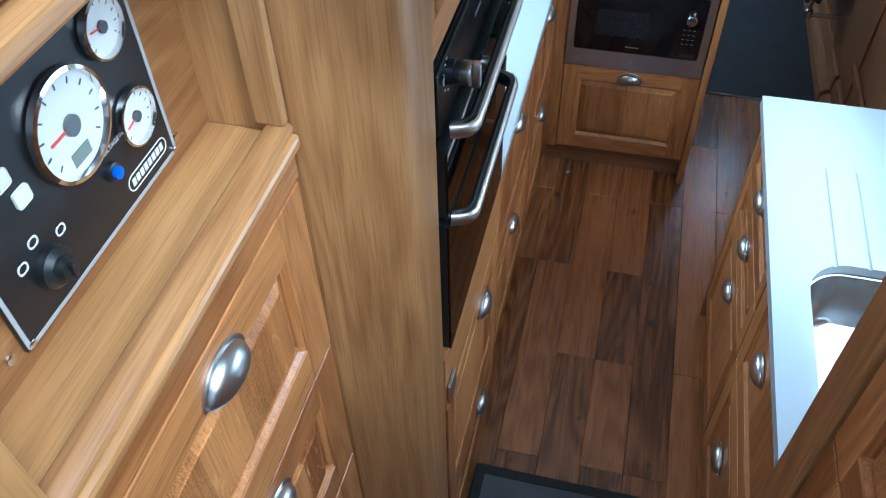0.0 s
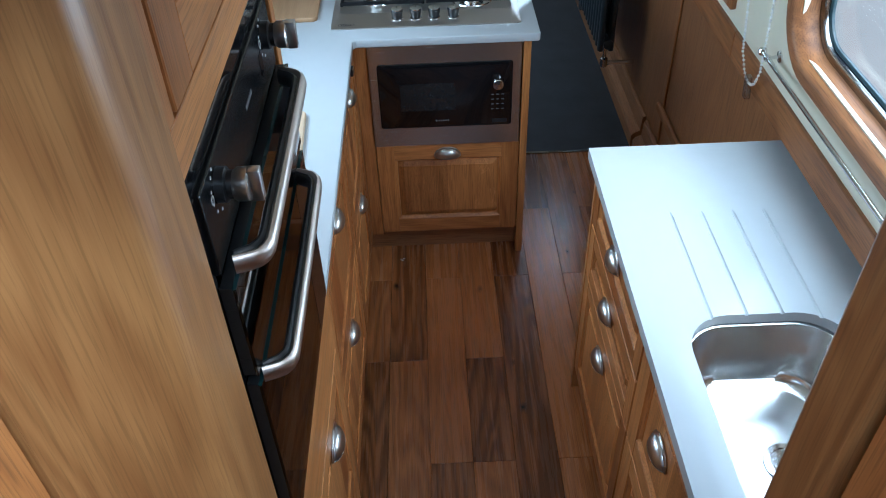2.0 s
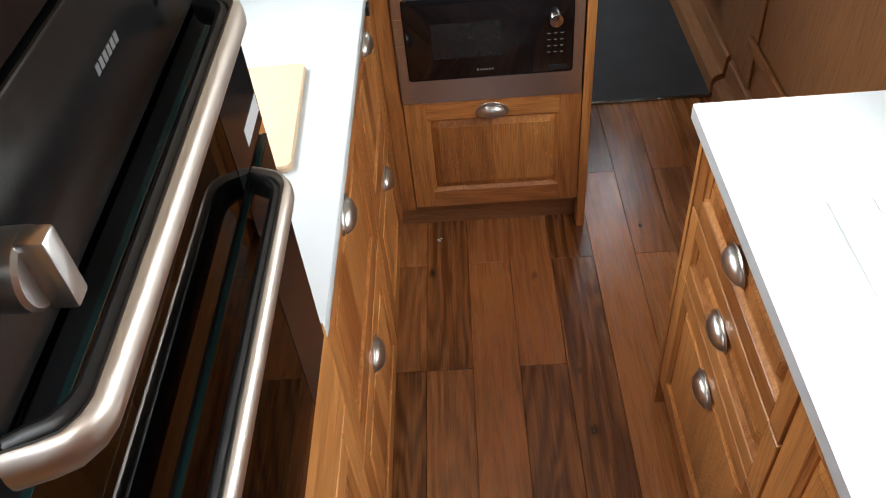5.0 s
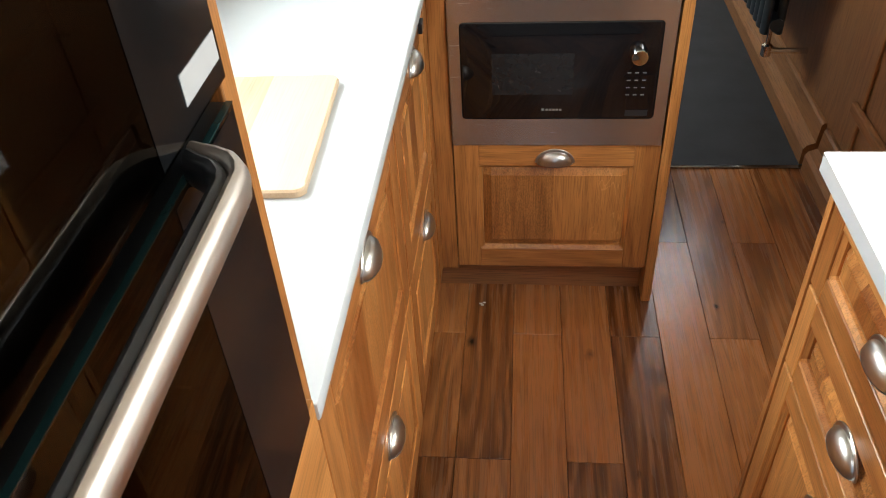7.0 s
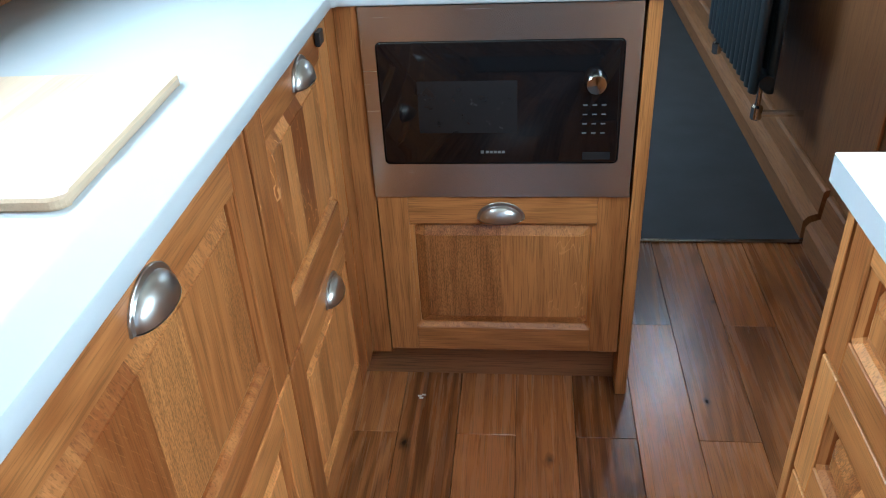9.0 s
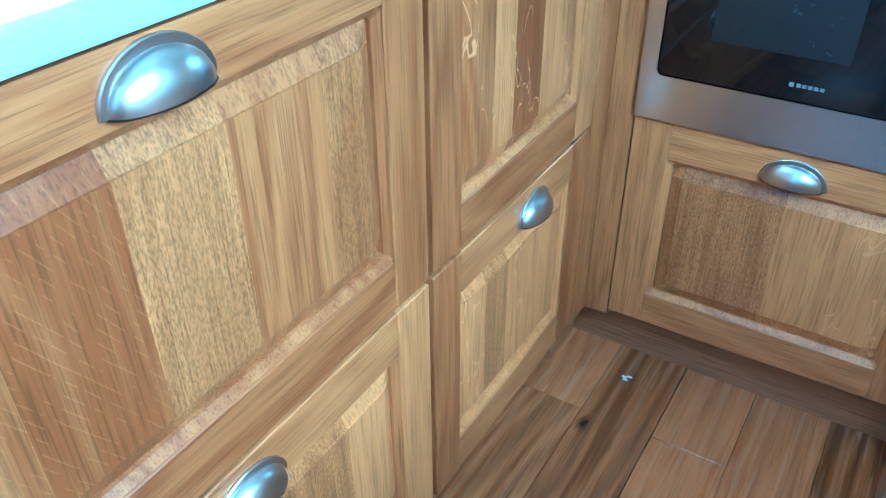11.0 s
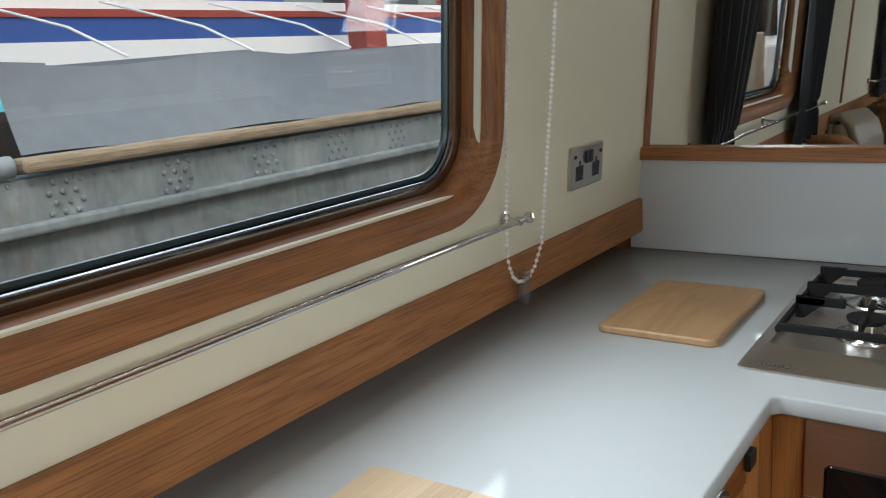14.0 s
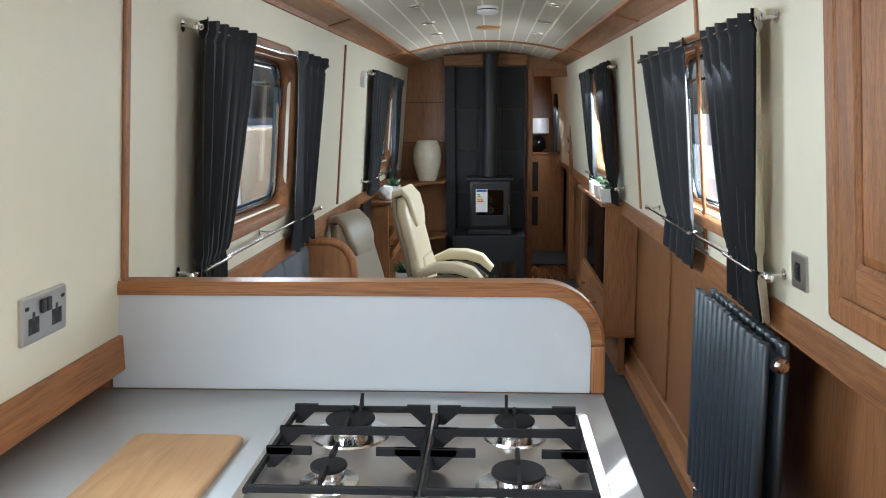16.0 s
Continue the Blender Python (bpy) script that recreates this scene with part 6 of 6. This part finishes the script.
part("globe", lathe([(0.05, 1.102), (0.09, 1.14), (0.10, 1.19), (0.08, 1.25), (0.03, 1.285)], 28, None, Matrix.Translation((0.84, 8.05, 0))), GLOSS_BLACK, lp, smooth=True)
part("stem", rod((0.84, 8.05, 1.28), (0.84, 8.05, 1.36), 0.01), CHROME, lp)
solo("cabin_curtain", loft([[(1.0 + 0.02 * math.sin(k * 1.3), 7.55 + 0.02 * k, z) for k in range(12)] for z in (1.12, 1.4, 1.72)], closed=False), CURTAIN, "dark curtain in the next cabin", "curtain", smooth=True)
dr = thing("open_door", "cream door leaf with an oval porthole, standing open", "door", (1.05, 6.9, 0))
part("leaf", box(1.075, 1.10, 6.50, 7.10, 0.01, 1.03, 0.003), LINING["z"], dr)
part("upper_leaf", box(1.055, 1.075, 6.50, 6.85, 1.031, 1.82, 0.003), PAINT, dr)
part("porthole_rim", loft([[(x, 6.68 + ry * math.cos(a), 1.45 + rz * math.sin(a)) for a in [2 * math.pi * k / 28 for k in range(28)]] for x, ry, rz in ((1.054, 0.11, 0.21), (1.045, 0.105, 0.205), (1.045, 0.085, 0.185), (1.056, 0.08, 0.18))]), CHROME, dr, smooth=True)
part("handle", rod((1.045, 6.56, 1.16), (1.045, 6.66, 1.16), 0.006), CHROME, dr)

# ---- ceiling and wall fittings ----
cz = ceiling_z(0.31, 3.1)
al = thing("smoke_alarm", "round white smoke alarm with a dark vent ring", "smoke alarm", (0.31, 3.1, cz))
part("base", lathe([(0.052, 0.0), (0.052, -0.012), (0.045, -0.013)], 36, None, Matrix.Translation((0.31, 3.1, cz))), WHITE, al, smooth=True)
part("vent_ring", lathe([(0.046, -0.012), (0.046, -0.019)], 36, None, Matrix.Translation((0.31, 3.1, cz))), SATIN_BLACK, al, smooth=True)
part("cover", lathe([(0.054, -0.019), (0.053, -0.028), (0.04, -0.036), (0.001, -0.038)], 36, None, Matrix.Translation((0.31, 3.1, cz))), WHITE, al, smooth=True)
cz = ceiling_z(0.31, 4.1)
solo("ceiling_vent", lathe([(0.075, 0.001), (0.078, -0.008), (0.06, -0.014), (0.02, -0.012), (0.001, -0.012)], 36, None, Matrix.Translation((0.31, 4.1, cz))), plain("brass_lacquer", (0.42, 0.22, 0.09), 0.35), "round brass mushroom vent in the ceiling", "vent", smooth=True)
m = side_pose(True, 3.85, 1.72)
solo("gas_alarm", lathe([(0.05, 0.0), (0.05, 0.02), (0.044, 0.03), (0.001, 0.032)], 32, None, m), WHITE, "round white wall alarm near the ceiling", "alarm", smooth=True)

# ---- outside: water, quay and the neighbouring boats ----
WATER = plain("canal_water", (0.05, 0.06, 0.055), 0.08, spots=0.2, scale=3, bump=0.4)
solo("water", box(-600, 600, -600, 600, -0.62, -0.5), WATER, "grey-green canal water", "water", kind="structure")
HULL = material("weathered_grey_hull", (0.2, 0.22, 0.22), 0.6)
n = Nodes(HULL)
v = n.coords((1.2, 3, 3))
f = n.math("MULTIPLY_ADD", n.noise(v, 1.5, 6, 0.65), 0.6, n.math("MULTIPLY", n.noise(n.coords((9, 9, 2)), 3, 5, 0.7), 0.4))
col = n.ramp(f, (0.3, (0.10, 0.125, 0.135)), (0.5, (0.205, 0.24, 0.255)), (0.72, (0.33, 0.365, 0.375)))
rust = n.ramp(n.noise(n.coords((3, 3, 2)), 1.3, 6, 0.7), (0.62, 0.0), (0.72, 1.0))
n.colour(n.mix(n.math("MULTIPLY", rust, 0.6), col, (0.23, 0.10, 0.035)))
n.bump(f, 0.3, 0.004)
TARP = plain("grey_tarpaulin", (0.115, 0.132, 0.148), 0.7, spots=0.25, scale=12, bump=0.25)
TIMBER = oak("weathered_timber", "y", (0.40, 0.33, 0.235), (0.22, 0.17, 0.115), 0.8)
CYAN = plain("cyan_boat_paint", (0.16, 0.58, 0.68), 0.3, spots=0.08, scale=10)
BOATBLUE = plain("blue_boat_paint", (0.035, 0.085, 0.30), 0.3, spots=0.15, scale=10)
BOATWHITE = plain("white_boat_paint", (0.72, 0.74, 0.75), 0.35, spots=0.05, scale=10)
BOATRED = plain("red_oxide_paint", (0.28, 0.05, 0.035), 0.5, spots=0.2, scale=10)

barge = thing("work_barge", "weathered grey riveted steel barge under a grey tarpaulin", "boat", (-3.2, 2, -0.5))
part("hull_side", loft([[(x, y, z) for x, z in ((-2.28, -0.49), (-2.22, 0.2), (-2.2, 1.12), (-2.35, 1.12), (-2.4, -0.49))] for y in (-9, 5.4)], caps=(True, True)), HULL, barge)
for z, h in ((0.950, 0.038), (0.55, 0.03)):
    part("rubbing_strake", box(-2.2, -2.160, -9, 5.4, z, z + h, 0.01), HULL, barge)
part("timber_rail", box(-2.25, -2.155, 0.12, 5.4, 1.135, 1.182, 0.014), TIMBER, barge, "worn timber gunwale rail")
part("steel_gunwale", rod((-2.2, -9, 1.16), (-2.2, 0.10, 1.16), 0.035, 14), HULL, barge, smooth=True)
rv = bmesh.new()
for g in range(22):
    for i in range(3):
        for j in range(4):
            bmesh.ops.create_icosphere(rv, subdivisions=1, radius=0.011, matrix=Matrix.Translation((-2.2, -4 + 0.42 * g + 0.045 * i + 0.02 * (j % 2), 1.0 + 0.032 * j)))
for k in range(116):
    bmesh.ops.create_icosphere(rv, subdivisions=1, radius=0.009, matrix=Matrix.Translation((-2.2, -3 + 0.07 * k, 1.105)))
tagged(part("rivets", rv, HULL, barge, "domed rivet heads", smooth=True), kind="stuff")
tp = []
for r_ in range(13):
    k = r_ / 12
    tp.append([(-2.20 - 0.30 * k - 0.02 * math.sin(3 * y + 2 * k) - 0.015 * math.sin(9 * y) * (1 - k), y + 0.10 * k * (1 if y < 0.4 else 0), 1.184 + 0.30 * k - 0.030 * abs(math.sin(2.4 * y)) * k + 0.006 * math.sin(7 * y)) for y in [0.15 + 0.09 * i for i in range(58)]])
tp.append([(-4.2, p[1], p[2] + 0.02) for p in tp[-1]])
part("tarpaulin", loft(tp, closed=False), TARP, barge, "creased grey tarpaulin cover", smooth=True)
for k in range(6):
    y = 0.75 + 0.62 * k
    part("lashing", tube([(-2.49, y, 1.475), (-2.7, y - 0.1, 1.60), (-3.2, y - 0.25, 1.75)], 0.006, 6), BOATWHITE, barge, "pale lashing rope")
cbn = thing("barge_cabin", "cyan steel boat cabin with a blue door in a white border", "boat cabin", (-2.7, -1.2, 1.16))
part("cabin_side", loft([[(x, y, z) for x, z in ((-2.26, 1.185), (-2.42, 2.2), (-3.6, 2.2), (-3.7, 1.185))] for y in (-4.0, 0.03)], caps=(True, True)), CYAN, cbn)
cm = axes((-2.262, -0.33, 1.245), (0, 1, 0), (-0.156, 0, 1))
part("white_border", box(0, 0.29, 0, 0.9, 0.0, 0.006, 0.001, None, cm), BOATWHITE, cbn)
part("blue_door", box(0.032, 0.258, 0.035, 0.86, 0.0065, 0.012, 0.002, None, cm), BOATBLUE, cbn, "faded blue door panel")
part("door_seam", box(0.143, 0.147, 0.035, 0.86, 0.0121, 0.0128, 0, None, cm), RUBBER, cbn)
part("hasp", ring(0.10, 0.20, 0.06, 0.12, 0.01, [(0, 0.0121), (0, 0.016), (0.005, 0.016), (0.005, 0.0121)], m=cm), BOATBLUE, cbn)
part("rust_mark", box(0.10, 0.14, 0.012, 0.022, 0.0062, 0.0066, 0, None, cm), BOATRED, cbn)
nb = thing("moored_narrowboat", "long narrowboat in blue, white, red and cyan bands", "boat", (-6.5, 4, -0.5))
for z0, z1, mt, dx in ((-0.49, 1.25, RUBBER, 0.0), (1.251, 1.50, CYAN, 0.02), (1.501, 1.72, BOATWHITE, 0.05), (1.721, 1.90, BOATBLUE, 0.07), (1.901, 1.96, BOATRED, 0.05), (1.961, 2.05, BOATWHITE, 0.12)):
    part("band", box(-7.6 + dx, -5.6 - dx, -8, 22, z0, z1), mt, nb)
for k in range(9):
    part("roof_box", box(-6.6, -6.0, -3 + 2.3 * k, -1.9 + 2.3 * k, 2.051, 2.22 + 0.05 * (k % 3), 0.02), (BOATBLUE, DARKGREY, BOATRED)[k % 3], nb)
post = thing("mooring_post", "weathered red-brown timber mooring post with a white cap", "post", (-4.9, 5.2, 1.4))
part("timber", box(-5.1, -4.85, 4.9, 5.2, -0.5, 2.6, 0.02), BOATRED, post)
solo("jetty_post", box(-1.62, -1.38, 5.15, 5.40, -0.5, 1.42, 0.02), TIMBER, "square timber jetty post with a rope hoop", "post")
solo("jetty", box(-2.15, -0.95, 2.4, 14, 0.30, 0.42, 0.01), TIMBER, "grey timber jetty beside the boat", "jetty")
wh = thing("white_cruiser", "white cruiser with a dark raked windscreen", "boat", (-4.5, 11, -0.5))
part("hull", loft([[(x, y, z) for x, z in ((-3.2, -0.49), (-2.6, 1.25), (-5.6, 1.25), (-5.2, -0.49))] for y in (7.0, 14)], caps=(True, True)), BOATWHITE, wh)
part("cabin", loft([[(-2.9, y0, z), (-5.3, y0, z), (-5.3, y1, z), (-2.9, y1, z)] for y0, y1, z in ((7.9, 14, 1.251), (9.6, 13.6, 2.3))], caps=(True, True)), BOATWHITE, wh)
part("windscreen", loft([[(-2.88, y0, z), (-2.86, y0, z), (-2.86, y1, z), (-2.88, y1, z)] for y0, y1, z in ((8.4, 12, 1.4), (9.7, 12, 2.2))], caps=(True, True)), GLOSS_BLACK, wh)
# far bank with a ragged hedge line
FOLIAGE = plain("far_foliage", (0.06, 0.075, 0.05), 0.9, spots=0.4, scale=2)
rng = random.Random(9)
hg = bmesh.new()
for k in range(420):
    x, y = -rng.uniform(40, 52), rng.uniform(-60, 90)
    bmesh.ops.create_icosphere(hg, subdivisions=1, radius=rng.uniform(0.5, 1.5), matrix=Matrix.Translation((x, y, rng.uniform(0.5, 5.0) + 1.2 * math.sin(y * 0.3))) @ Matrix.Diagonal((1, 1.2, rng.uniform(0.6, 1.2), 1)))
solo("far_trees", hg, FOLIAGE, "hazy line of bare trees on the far bank", "trees", kind="stuff")
solo("far_bank", box(-120, -38, -200, 200, -0.49, 0.6), FOLIAGE, "grassy far bank of the canal", "bank", kind="structure")
solo("quay", box(1.75, 60, -80, 90, -0.49, 0.55), plain("concrete_quay", (0.42, 0.41, 0.39), 0.85, spots=0.15, scale=6, bump=0.2), "pale concrete quay beside the boat", "quay", kind="structure")
cr = thing("quay_wall", "pale rendered wall along the far side of the quay", "wall", (7, 3, 0.55))
part("wall", box(7.0, 7.3, -40, 60, 0.551, 1.5), BOATWHITE, cr)
